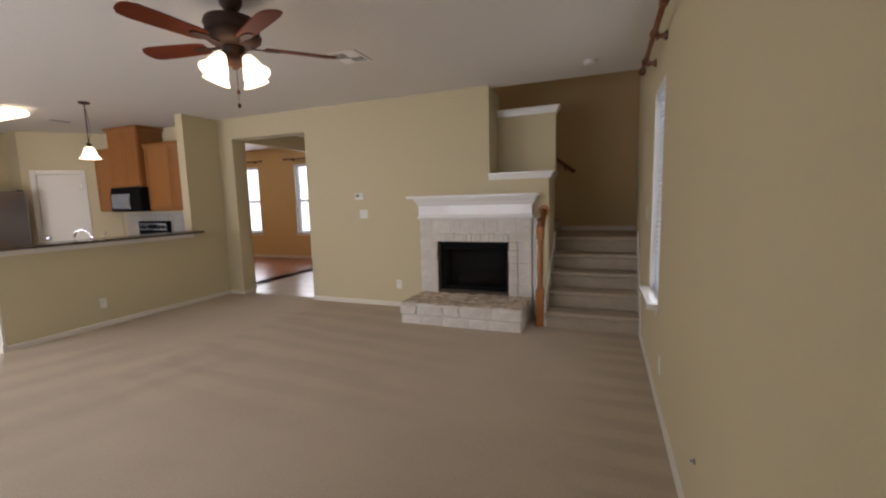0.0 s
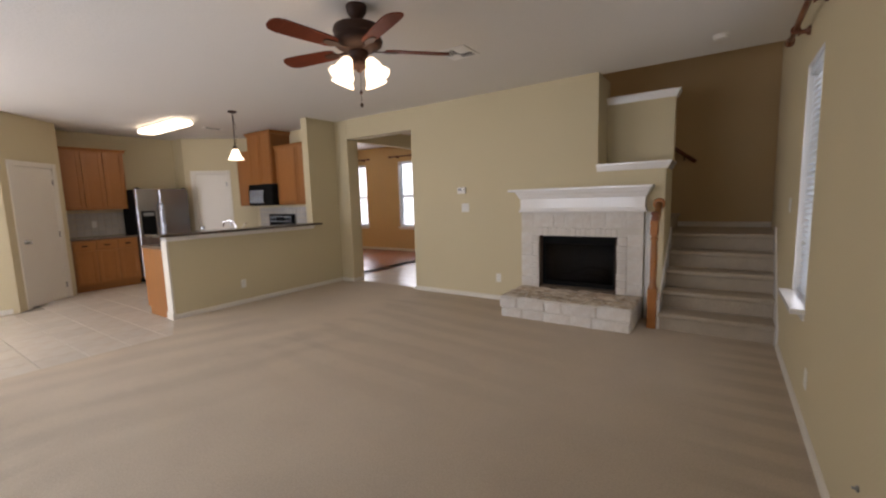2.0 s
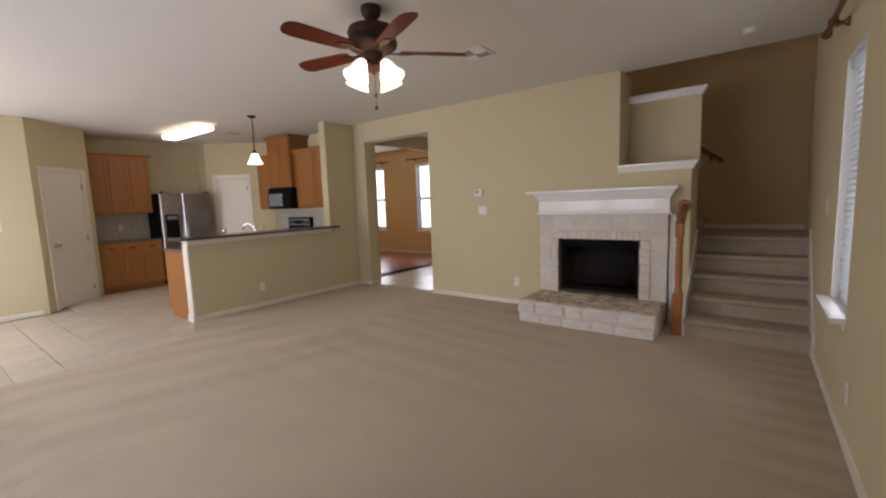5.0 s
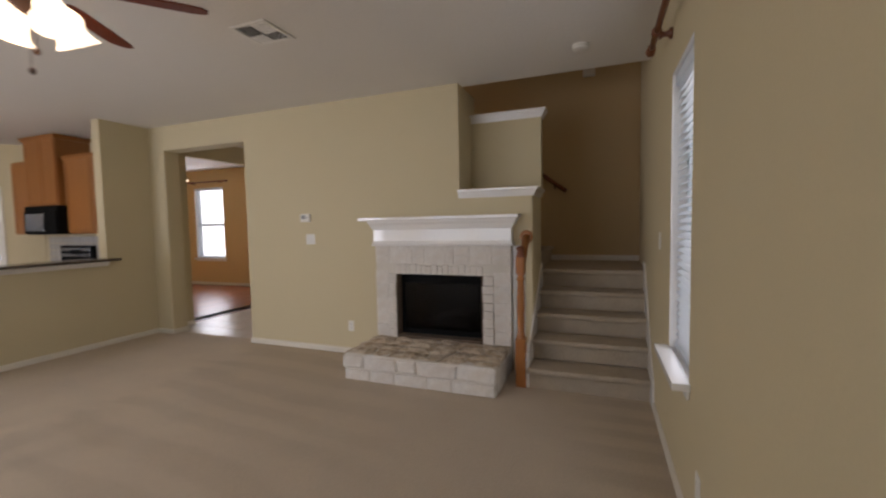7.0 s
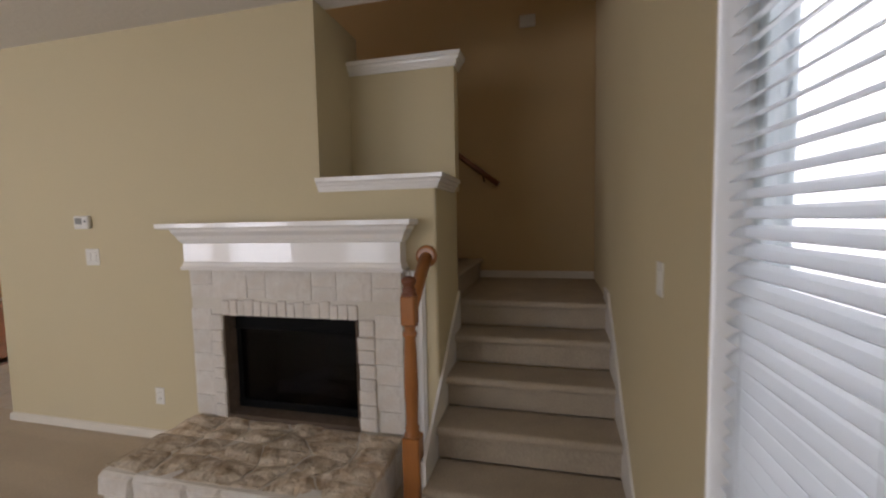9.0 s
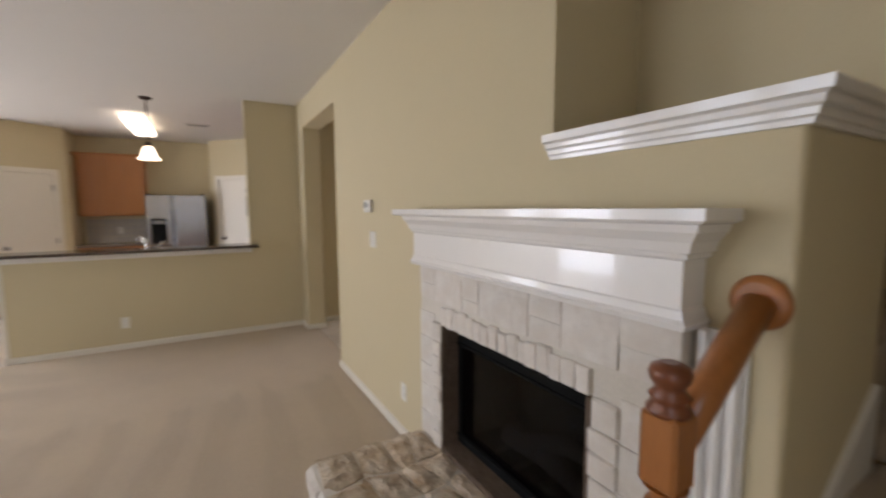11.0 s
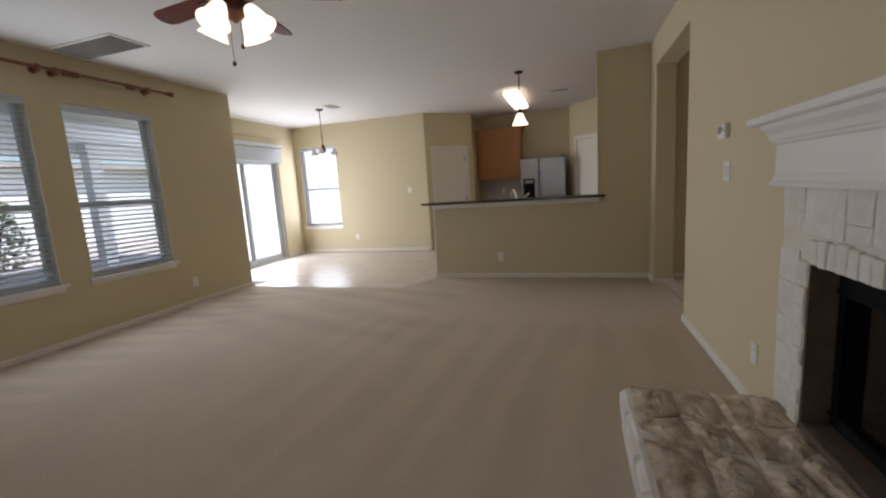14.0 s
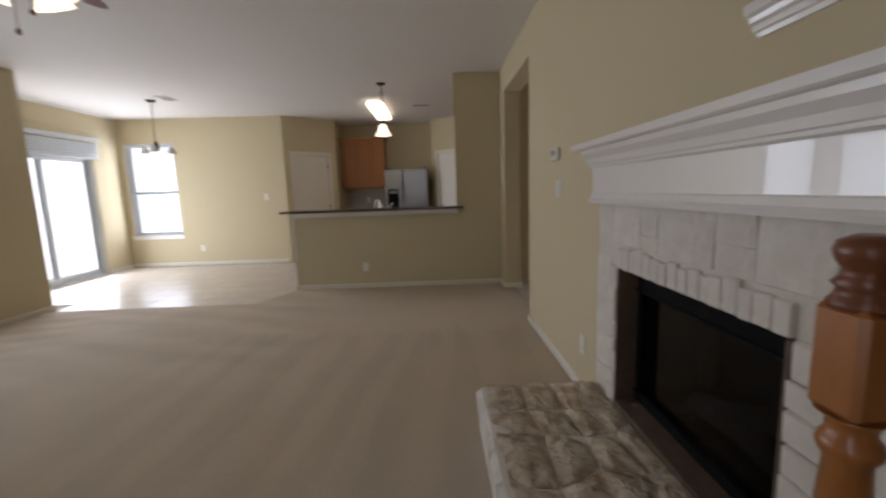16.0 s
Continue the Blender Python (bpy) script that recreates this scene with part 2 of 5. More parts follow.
M_VINYL = material("window_vinyl", (0.66, 0.72, 0.74), 0.4, grain=(30, 0.02), stain=(4, 0.02), bump=(30, 0.03, 0.001))
M_ALU = material("slider_aluminium", (0.58, 0.60, 0.61), 0.45, 0.0, grain=(40, 0.05), stain=(4, 0.05), bump=(40, 0.03, 0.001))
M_LAWN = material("lawn", (0.07, 0.12, 0.03), 0.95, grain=(30, 0.3), stain=(0.6, 0.3), bump=(60, 0.8, 0.03))
M_PATIO = material("patio_concrete", (0.60, 0.585, 0.56), 0.9, grain=(40, 0.08), stain=(1.2, 0.1))
M_SIDING = material("pale_siding", (0.80, 0.84, 0.86), 0.7, grain=(20, 0.03), stain=(1, 0.05))
M_LEAF = material("leaf", (0.06, 0.12, 0.03), 0.6, grain=(20, 0.3), stain=(3, 0.4), bump=(20, 0, 0))
M_BARK = material("bark", (0.12, 0.09, 0.06), 0.9, grain=(30, 0.3), stain=(4, 0.3), bump=(30, 0.6, 0.01))
M_FENCE = material("fence_wood", (0.28, 0.22, 0.16), 0.9, grain=(16, 0.2), stain=(2, 0.2), stretch=(6, 6, 1))

# ---- building blocks ----


def box(bm, x0, x1, y0, y1, z0, z1, bevel=0.0, seg=1):
    vs = [bm.verts.new((x, y, z)) for x in (x0, x1) for y in (y0, y1) for z in (z0, z1)]
    fs = [bm.faces.new([vs[i] for i in q]) for q in ((0, 1, 3, 2), (4, 6, 7, 5), (0, 4, 5, 1), (2, 3, 7, 6), (0, 2, 6, 4), (1, 5, 7, 3))]
    if bevel:
        es = list({e for f in fs for e in f.edges})
        bmesh.ops.bevel(bm, geom=es, offset=bevel, segments=seg, affect="EDGES", profile=0.5)
    return bm


def boxes(*specs, bevel=0.0):
    bm = bmesh.new()
    for s in specs:
        box(bm, *s, bevel=bevel)
    return bm


def lathe(bm, profile, x=0, y=0, z=0, seg=24, axis="Z", cap=True):
    """Turns (radius, height) pairs about an axis through x, y, z."""
    rings = []
    for r, h in profile:
        ring = []
        for i in range(seg):
            a = 2 * math.pi * i / seg
            c, s = r * math.cos(a), r * math.sin(a)
            ring.append(bm.verts.new({"Z": (x + c, y + s, z + h), "X": (x + h, y + c, z + s), "Y": (x + s, y + h, z + c)}[axis]))
        rings.append(ring)
    for a, b in zip(rings, rings[1:]):
        for i in range(seg):
            f = bm.faces.new((a[i], a[(i + 1) % seg], b[(i + 1) % seg], b[i]))
            f.smooth = True
    if cap:
        bm.faces.new(rings[0][::-1]), bm.faces.new(rings[-1])
    return bm


def prism(bm, outline, z0, z1):
    """A flat outline (x, y) made solid between two heights."""
    lo, hi = [bm.verts.new((x, y, z0)) for x, y in outline], [bm.verts.new((x, y, z1)) for x, y in outline]
    bm.faces.new(lo[::-1]), bm.faces.new(hi)
    for i in range(len(lo)):
        j = (i + 1) % len(lo)
        bm.faces.new((lo[i], lo[j], hi[j], hi[i]))
    return bm


def extrude_x(bm, outline, x0, x1):
    """An outline (y, z) made solid between two x."""
    lo, hi = [bm.verts.new((x0, y, z)) for y, z in outline], [bm.verts.new((x1, y, z)) for y, z in outline]
    bm.faces.new(lo), bm.faces.new(hi[::-1])
    for i in range(len(lo)):
        j = (i + 1) % len(lo)
        bm.faces.new((lo[j], lo[i], hi[i], hi[j]))
    return bm


def tube(bm, points, radius, seg=10, smooth=True):
    """A round bar through points; radius may be a list."""
    pts = [Vector(p) for p in points]
    rs = radius if isinstance(radius, (list, tuple)) else [radius] * len(pts)
    rings = []
    for i, p in enumerate(pts):
        d = (pts[min(i + 1, len(pts) - 1)] - pts[max(i - 1, 0)]).normalized()
        q = d.to_track_quat("Z", "Y")
        rings.append([bm.verts.new(p + q @ Vector((rs[i] * math.cos(2 * math.pi * k / seg), rs[i] * math.sin(2 * math.pi * k / seg), 0))) for k in range(seg)])
    for a, b in zip(rings, rings[1:]):
        for k in range(seg):
            bm.faces.new((a[k], a[(k + 1) % seg], b[(k + 1) % seg], b[k])).smooth = smooth
    bm.faces.new(rings[0][::-1]), bm.faces.new(rings[-1])
    return bm


def profile_run(bm, profile, path, closed_ends=True):
    """Sweeps (out, up) pairs along a level path of (x, y) corners with mitres; out is to the path's right."""
    n = len(path)
    rings = []
    for i, (px, py) in enumerate(path):
        d0 = Vector(path[i]) - Vector(path[i - 1]) if i else None
        d1 = Vector(path[i + 1]) - Vector(path[i]) if i + 1 < n else None
        d0, d1 = (d0 or d1).normalized(), (d1 or d0).normalized()
        n0, n1 = Vector((d0.y, -d0.x)), Vector((d1.y, -d1.x))
        m = (n0 + n1).normalized()
        m = m / max(0.3, m.dot(n0))
        rings.append([bm.verts.new((px + m.x * o, py + m.y * o, u)) for o, u in profile])
    k = len(profile)
    for a, b in zip(rings, rings[1:]):
        for i in range(k):
            bm.faces.new((a[i], a[(i + 1) % k], b[(i + 1) % k], b[i]))
    if closed_ends:
        bm.faces.new(rings[0][::-1]), bm.faces.new(rings[-1])
    return bm


def to_mesh(name, bm, mat, loc=(0, 0, 0)):
    bmesh.ops.recalc_face_normals(bm, faces=bm.faces)
    bmesh.ops.translate(bm, verts=bm.verts, vec=-Vector(loc))
    me = bpy.data.meshes.new(name)
    bm.to_mesh(me)
    bm.free()
    me.materials.append(mat)
    return me


def thing(name, loc, label, category, group="", kind=""):
    ob = new(name)
    ob.empty_display_size = 0.1
    ob.location = loc
    return tagged(ob, label, category, group, kind)


def solid(name, bm, mat, label="", category="", group="", kind="", loc=(0, 0, 0)):
    """A top-level thing that is one mesh."""
    ob = new(name, to_mesh(name, bm, mat, loc))
    ob.location = loc
    return tagged(ob, label, category, group, kind)


def root_of(ob):
    while ob.parent:
        ob = ob.parent
    return ob


def part(name, bm, mat, parent, label=""):
    """One mesh under a thing or a part, given in the place's own metres."""
    ob = new(name, to_mesh(name, bm, mat, root_of(parent).location))
    ob.parent = parent
    return tagged(ob, label)


def piece(name, me, parent, m):
    """One of many alike pieces on a shared mesh."""
    ob = new(name, me)
    ob.parent = parent
    ob.matrix_basis = Matrix.Translation(-root_of(parent).location) @ m
    return ob


def structure(name, bm, mat, label, category):
    return solid(name, bm, mat, label, category, kind="structure")


def wall(name, label, x0, x1, y0, y1, z0=0.0, z1=2.74, holes=(), mat=None, long="x"):
    """A wall with openings that go through it; holes: (from, to, bottom, top) along its length."""
    bm = bmesh.new()
    a, b = (x0, x1) if long == "x" else (y0, y1)
    cuts = sorted({a, b, *[v for h in holes for v in h[:2]]})
    for u0, u1 in zip(cuts, cuts[1:]):
        spans = sorted((h[2], h[3]) for h in holes if h[0] <= u0 and h[1] >= u1)
        low = z0
        for s0, s1 in spans + [(z1, z1)]:
            if s0 > low + 1e-6:
                box(bm, *((u0, u1, y0, y1) if long == "x" else (x0, x1, u0, u1)), low, s0)
            low = s1
    bmesh.ops.remove_doubles(bm, verts=bm.verts, dist=1e-5)
    return structure(name, bm, mat or M_WALL, label, "wall")


def slanted_wall(name, label, p, q, thick, holes=(), z1=2.74):
    """A wall from p to q, its back to the left of that way; built along x and turned into place."""
    d = Vector(q) - Vector(p)
    ob = wall(name, label, 0, d.length, 0, thick, 0, z1, holes)
    ob.matrix_basis = pose(p[0], p[1], 0, 0, 0, math.degrees(math.atan2(d.y, d.x)))
    return ob

# ---- the house's shell ----
CEIL = 2.74
RIGHT, FRONT, BACK = 0.42, 4.66, -0.83
floor_outline = [(-4.92, -0.83), (0.42, -0.83), (0.42, 4.30), (-0.52, 4.30), (-0.52, 4.66), (-3.92, 4.66), (-3.92, 4.78), (-5.56, 4.78), (-5.56, 4.66), (-5.57, 4.66), (-5.57, 1.90), (-5.45, 1.86), (-4.92, 1.62)]
structure("floor", prism(bmesh.new(), floor_outline, -0.06, 0.007), M_CARPET, "beige cut-pile carpet with vacuum stripes", "carpet")
structure("subfloor", boxes((-11.2, 0.9, -2.4, 9.4, -0.30, -0.07)), M_MORTAR, "bare concrete slab under the floors", "floor")
kitchen_floor = structure("floor_kitchen", boxes((-9.6, -4.5, -2.18, 4.74, -0.066, -0.012)), M_GROUT, "beige ceramic tile floor with grey grout", "floor")
hall_floor = structure("floor_hall", boxes((-5.695, -3.92, 4.775, 8.45, -0.066, -0.012)), M_GROUT, "pale ceramic tile floor of the hall", "floor")
dining_floor = structure("floor_dining", boxes((-10.65, -5.70, 5.17, 8.45, -0.066, -0.014)), M_PLANK, "glossy red-brown plank floor", "floor")

wall("wall_right", "beige painted wall with a narrow window", RIGHT, RIGHT + 0.15, -0.98, 4.30, -0.06, 5.2, [(2.95, 3.53, 0.66, 2.21)], long="y")
wall("wall_back", "beige painted wall with two blinded windows", -4.85, RIGHT, BACK - 0.15, BACK, -0.06, CEIL, [(-3.79, -2.90, 0.60, 2.30), (-2.63, -1.74, 0.60, 2.30)])
wall("wall_nook_return", "beige painted end of the window wall", -5.00, -4.85, -2.18, BACK, -0.06, CEIL, long="y")
wall("wall_slider", "beige painted wall with a sliding glass door", -8.18, -5.00, -2.18, -2.03, -0.06, CEIL, [(-7.42, -5.58, -0.06, 2.02)])
wall("wall_nook", "pale green-beige wall with a bright window", -8.18, -8.03, -2.03, 1.00, -0.06, CEIL, [(-1.93, -1.03, 0.60, 2.30)], long="y")
PANTRY = ((-8.03, 1.00), (-8.75, 1.80))
slanted_wall("wall_pantry", "beige slanted pantry wall with a white door", PANTRY[1], PANTRY[0], -0.12, [(0.17, 0.90, 0.0, 2.04)])
# Unseen wall added to stop backdrop glow showing under the pantry door.
structure("wall_pantry_back", prism(bmesh.new(), [(-9.43, 1.60), (-8.18, 0.80), (-8.18, 0.92), (-9.43, 1.675)], -0.06, CEIL), M_WALL, "unseen plain wall closing the pantry against outside light", "wall")
wall("wall_pantry_side", "beige wall beside the pantry", -9.43, -8.76, 1.68, 1.80, -0.06, CEIL)
wall("wall_kitchen_back", "beige wall behind the refrigerator", -9.58, -9.43, 1.68, 3.88, -0.06, CEIL, long="y")
wall("wall_fridge_side", "beige wall beside the refrigerator", -9.43, -9.05, 3.76, 3.88, -0.06, CEIL)
slanted_wall("wall_laundry", "beige slanted wall with a white door", (-9.05, 3.76), (-8.12, 4.69), 0.12, [(0.17, 0.80, 0.0, 2.04)])
wall("wall_range", "beige kitchen wall behind the cooker", -8.30, -5.56, 4.70, 5.17, -0.06, CEIL)
wall("wall_dining_side", "orange painted dining room wall", -10.80, -8.30, 5.02, 5.17, -0.06, 2.86, mat=M_ORANGE)
wall("wall_stub", "beige end wall beside the breakfast bar", -5.69, -5.57, 4.09, 4.70, -0.06, CEIL, long="y")
wall("wall_dining_far", "orange dining wall with two bright windows", -10.65, -3.92, 8.45, 8.60, -0.06, 2.86, [(-9.57, -8.61, 0.67, 2.43), (-7.40, -6.44, 0.67, 2.43)], mat=M_ORANGE)
wall("wall_dining_left", "orange painted dining room side wall", -10.80, -10.65, 5.17, 8.60, -0.06, 2.86, mat=M_ORANGE, long="y")
structure("wall_dining_header", boxes((-5.69, -5.57, 5.17, 8.45, 2.47, 2.86)), M_WALL, "beige dropped beam between hall and dining room", "beam")
wall("wall_hall_side", "beige hall wall", -3.92, -3.80, 5.22, 8.45, -0.06, CEIL, long="y")

structure("wall_stairs_right", prism(bmesh.new(), [(RIGHT, 4.30), (RIGHT + 0.15, 4.30), (RIGHT + 0.23, 6.55), (RIGHT + 0.08, 6.55)], -0.06, 5.2), M_WALL, "beige stairwell side wall", "wall")

# the chimney block with the firebox cavity, the raised niche and the opening's lintel
bm = boxes((-3.92, -1.906, FRONT, 5.22, -0.06, CEIL), (-1.906, -1.23, FRONT, 5.22, 0.90, CEIL), (-1.906, -0.99, FRONT, 5.22, -0.06, 0.27),
           (-1.23, -0.99, FRONT, 5.22, 0.90, 1.66), (-0.99, -0.53, FRONT, 5.22, -0.06, 1.66), (-1.906, -0.99, 5.10, 5.22, 0.27, 0.90))
bmesh.ops.remove_doubles(bm, verts=bm.verts, dist=1e-5)
corners = [e for e in bm.edges if all(abs(v.co.y - FRONT) < 1e-4 and abs(v.co.x + 0.53) < 1e-4 for v in e.verts) and abs(e.verts[0].co.x - e.verts[1].co.x) < 1e-4]
bmesh.ops.bevel(bm, geom=corners, offset=0.016, segments=4, affect="EDGES", profile=0.5)
structure("wall_fireplace", bm, M_WALL, "beige wall with fireplace and raised corner niche", "wall")
structure("wall_lintel", boxes((-5.29, -3.92, FRONT, 4.87, 2.43, CEIL)), M_WALL, "beige lintel over the wide hall opening", "wall")
bm = boxes((-5.57, -5.29, FRONT, 4.87, -0.06, CEIL))
corners = [e for e in bm.edges if all(abs(v.co.x + 5.29) < 1e-4 for v in e.verts) and abs(e.verts[0].co.y - e.verts[1].co.y) < 1e-4]
bmesh.ops.bevel(bm, geom=corners, offset=0.016, segments=4, affect="EDGES", profile=0.5)
structure("wall_pier", bm, M_WALL, "beige pier with rounded corners beside the hall opening", "wall")
structure("wall_niche", boxes((-1.23, -0.51, 5.10, 5.22, 1.66, 2.452)), M_WALL, "beige half wall behind the niche shelf", "half wall")
# This wall's tan colour holds the warm upstairs glow.
structure("wall_stairs_back", boxes((-4.0, RIGHT + 0.08, 6.40, 6.55, -0.06, 5.2)), M_WALL_WARM, "beige stairwell wall with handrail", "wall")
structure("wall_stairs_upper", boxes((-4.0, RIGHT + 0.08, 4.64, 4.79, CEIL + 0.12, 5.2)), M_WALL, "beige upper wall of the stairwell", "wall")
# The opening is unseen, added to let sky into the stairwell.
wall("wall_stairs_left", "beige upper end wall of the stairwell with an added opening", -4.12, -4.0, 4.80, 6.40, CEIL + 0.12, 5.2, [(5.15, 6.05, 3.6, 4.7)], long="y")
structure("ceiling", boxes((-9.6, RIGHT + 0.02, -2.18, FRONT, CEIL, CEIL + 0.12), (-1.23, RIGHT + 0.02, FRONT, 4.79, CEIL, CEIL + 0.12)), M_CEIL, "white textured living room and kitchen ceiling", "ceiling")
structure("ceiling_hall", boxes((-9.6, -3.80, FRONT, 5.17, CEIL, CEIL + 0.12), (-5.57, -3.80, 5.17, 8.45, CEIL, CEIL + 0.12)), M_CEIL, "white hall ceiling", "ceiling")
structure("ceiling_dining", boxes((-10.8, -5.57, 5.02, 8.60, 2.86, 2.98)), M_CEIL, "white raised dining room ceiling", "ceiling")
structure("ceiling_stairs", boxes((-4.12, RIGHT + 0.25, 4.51, 6.55, 5.2, 5.32)), M_CEIL, "white stairwell ceiling", "ceiling")

# breakfast bar wall
structure("wall_bar", boxes((-5.69, -5.57, 1.93, 4.09, -0.06, 1.02)), M_WALL, "beige half wall of the breakfast bar", "half wall")

# stairs: five carpeted risers, a landing, and the first steps of the upper flight
RISE, RUN, STAIR_Y = 0.182, 0.25, 4.30
stairs = thing("stairs", (0, STAIR_Y, 0), "carpeted staircase rising to a landing", "stairs", kind="structure")
for i in range(5):
    z1, y0 = (i + 1) * RISE, STAIR_Y + i * RUN
    y1 = y0 + RUN if i < 4 else 6.40
    bm = boxes((-0.53, RIGHT + 0.09, y0, y1 + 0.02 if i < 4 else y1, z1 - RISE, z1 - 0.05))
    box(bm, -0.53, RIGHT + 0.09, y0 - 0.04, y1, z1 - 0.05, z1, bevel=0.02, seg=3)
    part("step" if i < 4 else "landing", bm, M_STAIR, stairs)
for i in range(8):
    x1, z1 = -0.55 - i * RUN, 5 * RISE + (i + 1) * RISE
    bm = boxes((x1 - RUN - 0.02, x1, 5.22, 6.40, z1 - RISE - 0.1, z1 - 0.035))
    box(bm, x1 - RUN, x1 + 0.03, 5.22, 6.40, z1 - 0.035, z1, bevel=0.014, seg=2)
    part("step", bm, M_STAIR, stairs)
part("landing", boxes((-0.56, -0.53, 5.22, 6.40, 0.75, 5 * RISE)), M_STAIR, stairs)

# ---- trim ----
BASE = [(0, 0.0), (0.014, 0.0), (0.014, 0.048), (0.009, 0.060), (0, 0.066)]


def baseboard(path, z=0.0):
    bm = profile_run(bmesh.new(), [(o, u + z) for o, u in BASE], path)
    return structure("baseboard", bm, M_BASE, "white painted wooden baseboard", "baseboard")


baseboard([(-2.15, FRONT), (-3.92, FRONT), (-3.92, 5.2)][::-1])
baseboard([(RIGHT, 4.16), (RIGHT, BACK), (-5.00, BACK), (-5.00, -2.03), (-5.56, -2.03)])
baseboard([(-7.44, -2.03), (-8.03, -2.03), (-8.03, 0.93)])
baseboard([(-5.57, 1.93), (-5.57, FRONT), (-5.29, FRONT), (-5.29, 4.87), (-5.56, 4.87), (-5.56, 5.17)])
baseboard([(-5.56, 5.17), (-10.65, 5.17), (-10.65, 8.45), (-3.92, 8.45), (-3.92, 5.25)])
baseboard([(RIGHT + 0.07, 6.40), (-0.55, 6.40)][::-1], 5 * RISE)

# sloping stair skirts on both sides
for x0, x1 in ((RIGHT - 0.016, RIGHT), (-0.53, -0.514)):
    rise = [(4.16, 0.0), (4.30, 0.0), (5.30, 0.73), (5.30, 0.91), (5.45, 0.91), (5.45, 0.985), (5.24, 0.985), (4.16, 0.19)] if x1 == RIGHT else [(4.292, 0.0), (5.22, 0.67), (5.22, 0.98), (4.292, 0.30)]
    bm = extrude_x(bmesh.new(), rise, x0, x1)
    if x1 == RIGHT:
        for v in bm.verts:
            v.co.x += max(0.0, v.co.y - 4.30) * 0.0355
    structure("stair_skirt", bm, M_WHITE, "white skirt board along the carpeted stairs", "trim")
bm = boxes((-0.715, -0.60, 4.645, 4.66, 0, 1.19))
structure("trim_chimney_panel", bm, M_WHITE, "white flat panel beside the fireplace", "trim")
trim = thing("trim_flutes", (-0.6, 4.645, 0), "white fluted casing beside the fireplace", "trim", kind="structure")
for i in range(3):
    x = -0.705 + i * 0.036
    part("flute", boxes((x, x + 0.024, 4.630, 4.645, 0, 1.19), bevel=0.006), M_WHITE, trim)
structure("trim_plinth", boxes((-0.575, -0.532, 4.296, 4.64, 0, 0.30)), M_WHITE, "white plinth at the foot of the stairs", "trim")

CROWN = [(0, 0), (0.012, 0), (0.014, 0.012), (0.022, 0.016), (0.024, 0.030), (0.034, 0.036), (0.037, 0.050), (0.050, 0.056), (0.052, 0.080), (0, 0.080)]


def moulded_cap(name, path, z, slab, label):
    cap = thing(name, (slab[0], slab[2], z), label, "shelf")
    part("moulding", profile_run(bmesh.new(), [(o, u + z) for o, u in CROWN], path), M_WHITE, cap)
    part("board", boxes((*slab, z + 0.062, z + 0.082)), M_WHITE, cap)
    return cap


moulded_cap("niche_shelf", [(-1.235, FRONT), (-0.53, FRONT), (-0.53, 5.10)], 1.645, (-1.228, -0.532, 4.662, 5.098), "white moulded shelf under the corner niche")
moulded_cap("half_wall_cap", [(-1.235, 5.10), (-0.51, 5.10), (-0.51, 5.22)], 2.447, (-1.228, -0.512, 5.102, 5.25), "white moulded cap on the stairwell half wall")

# ---- fireplace ----
stone_rng = random.Random(5)


def stone(w, d, h, rough=0.008, chip=0.16):
    """One chipped block, centred on its own middle."""
    bm = bmesh.new()
    box(bm, -w / 2, w / 2, -d / 2, d / 2, -h / 2, h / 2, bevel=min(w, d, h) * chip)
    for v in bm.verts:
        v.co += Vector([stone_rng.uniform(-rough, rough) for _ in range(3)])
    for f in bm.faces:
        f.smooth = False
    return bm


def lay(name, mat, parent, x0, x1, y0, y1, z0, z1, gap=0.002, rough=0.004, turn=0.0):
    chip, rough = (0.16, rough) if name == "block" else (0.08, 0.0022)
    me = to_mesh(name, stone(x1 - x0 - gap, y1 - y0, z1 - z0 - gap, rough, chip), mat)
    return piece(name, me, parent, pose((x0 + x1) / 2, (y0 + y1) / 2, (z0 + z1) / 2, 0, turn, 0))


fireplace = thing("fireplace", (-1.43, FRONT, 0), "whitewashed limestone fireplace with white mantel and black firebox", "fireplace")
surround = part("surround", boxes((-1.906, -0.99, 4.606, 4.66, 0.91, 1.19)), M_MORTAR, fireplace, "stone surround bedded in pale mortar")
for x0, x1 in ((-2.135, -1.906), (-0.99, -0.725)):
    part("mortar_bed", boxes((x0, x1, 4.606, 4.66, 0.25, 1.19)), M_MORTAR, surround)
# Dark linings paint the reveal's shade over the paler stones.
for x in (-1.9085, -0.9925):
    part("reveal", boxes((x, x + (0.017 if x < -1.5 else -0.012), 4.595, 4.70, 0.255, 0.90)), M_REVEAL, surround)
z = 0.25
for h in (0.13, 0.155, 0.12, 0.15, 0.135):
    lay("stone", M_STONE, surround, -2.14, -1.985 + stone_rng.uniform(-0.012, 0.012), 4.600, 4.64, z, z + h)
    lay("stone", M_STONE, surround, -0.885 + stone_rng.uniform(-0.012, 0.012), -0.722, 4.600, 4.64, z, z + h)
    z += h
for x in (-1.985, -0.99):
    z = 0.25
    for h in (0.085, 0.075, 0.09, 0.07, 0.08, 0.085, 0.075, 0.10):
        j = stone_rng.uniform(-0.008, 0.008)
        lay("stone", M_STONE, surround, x - (0 if x < -1.5 else 0.0) + (j if x > -1.5 else 0), x + (0.079 if x < -1.5 else 0.105) + (j if x < -1.5 else 0), 4.584 + abs(j), 4.70, z, z + h)
        z += h
x = -1.906
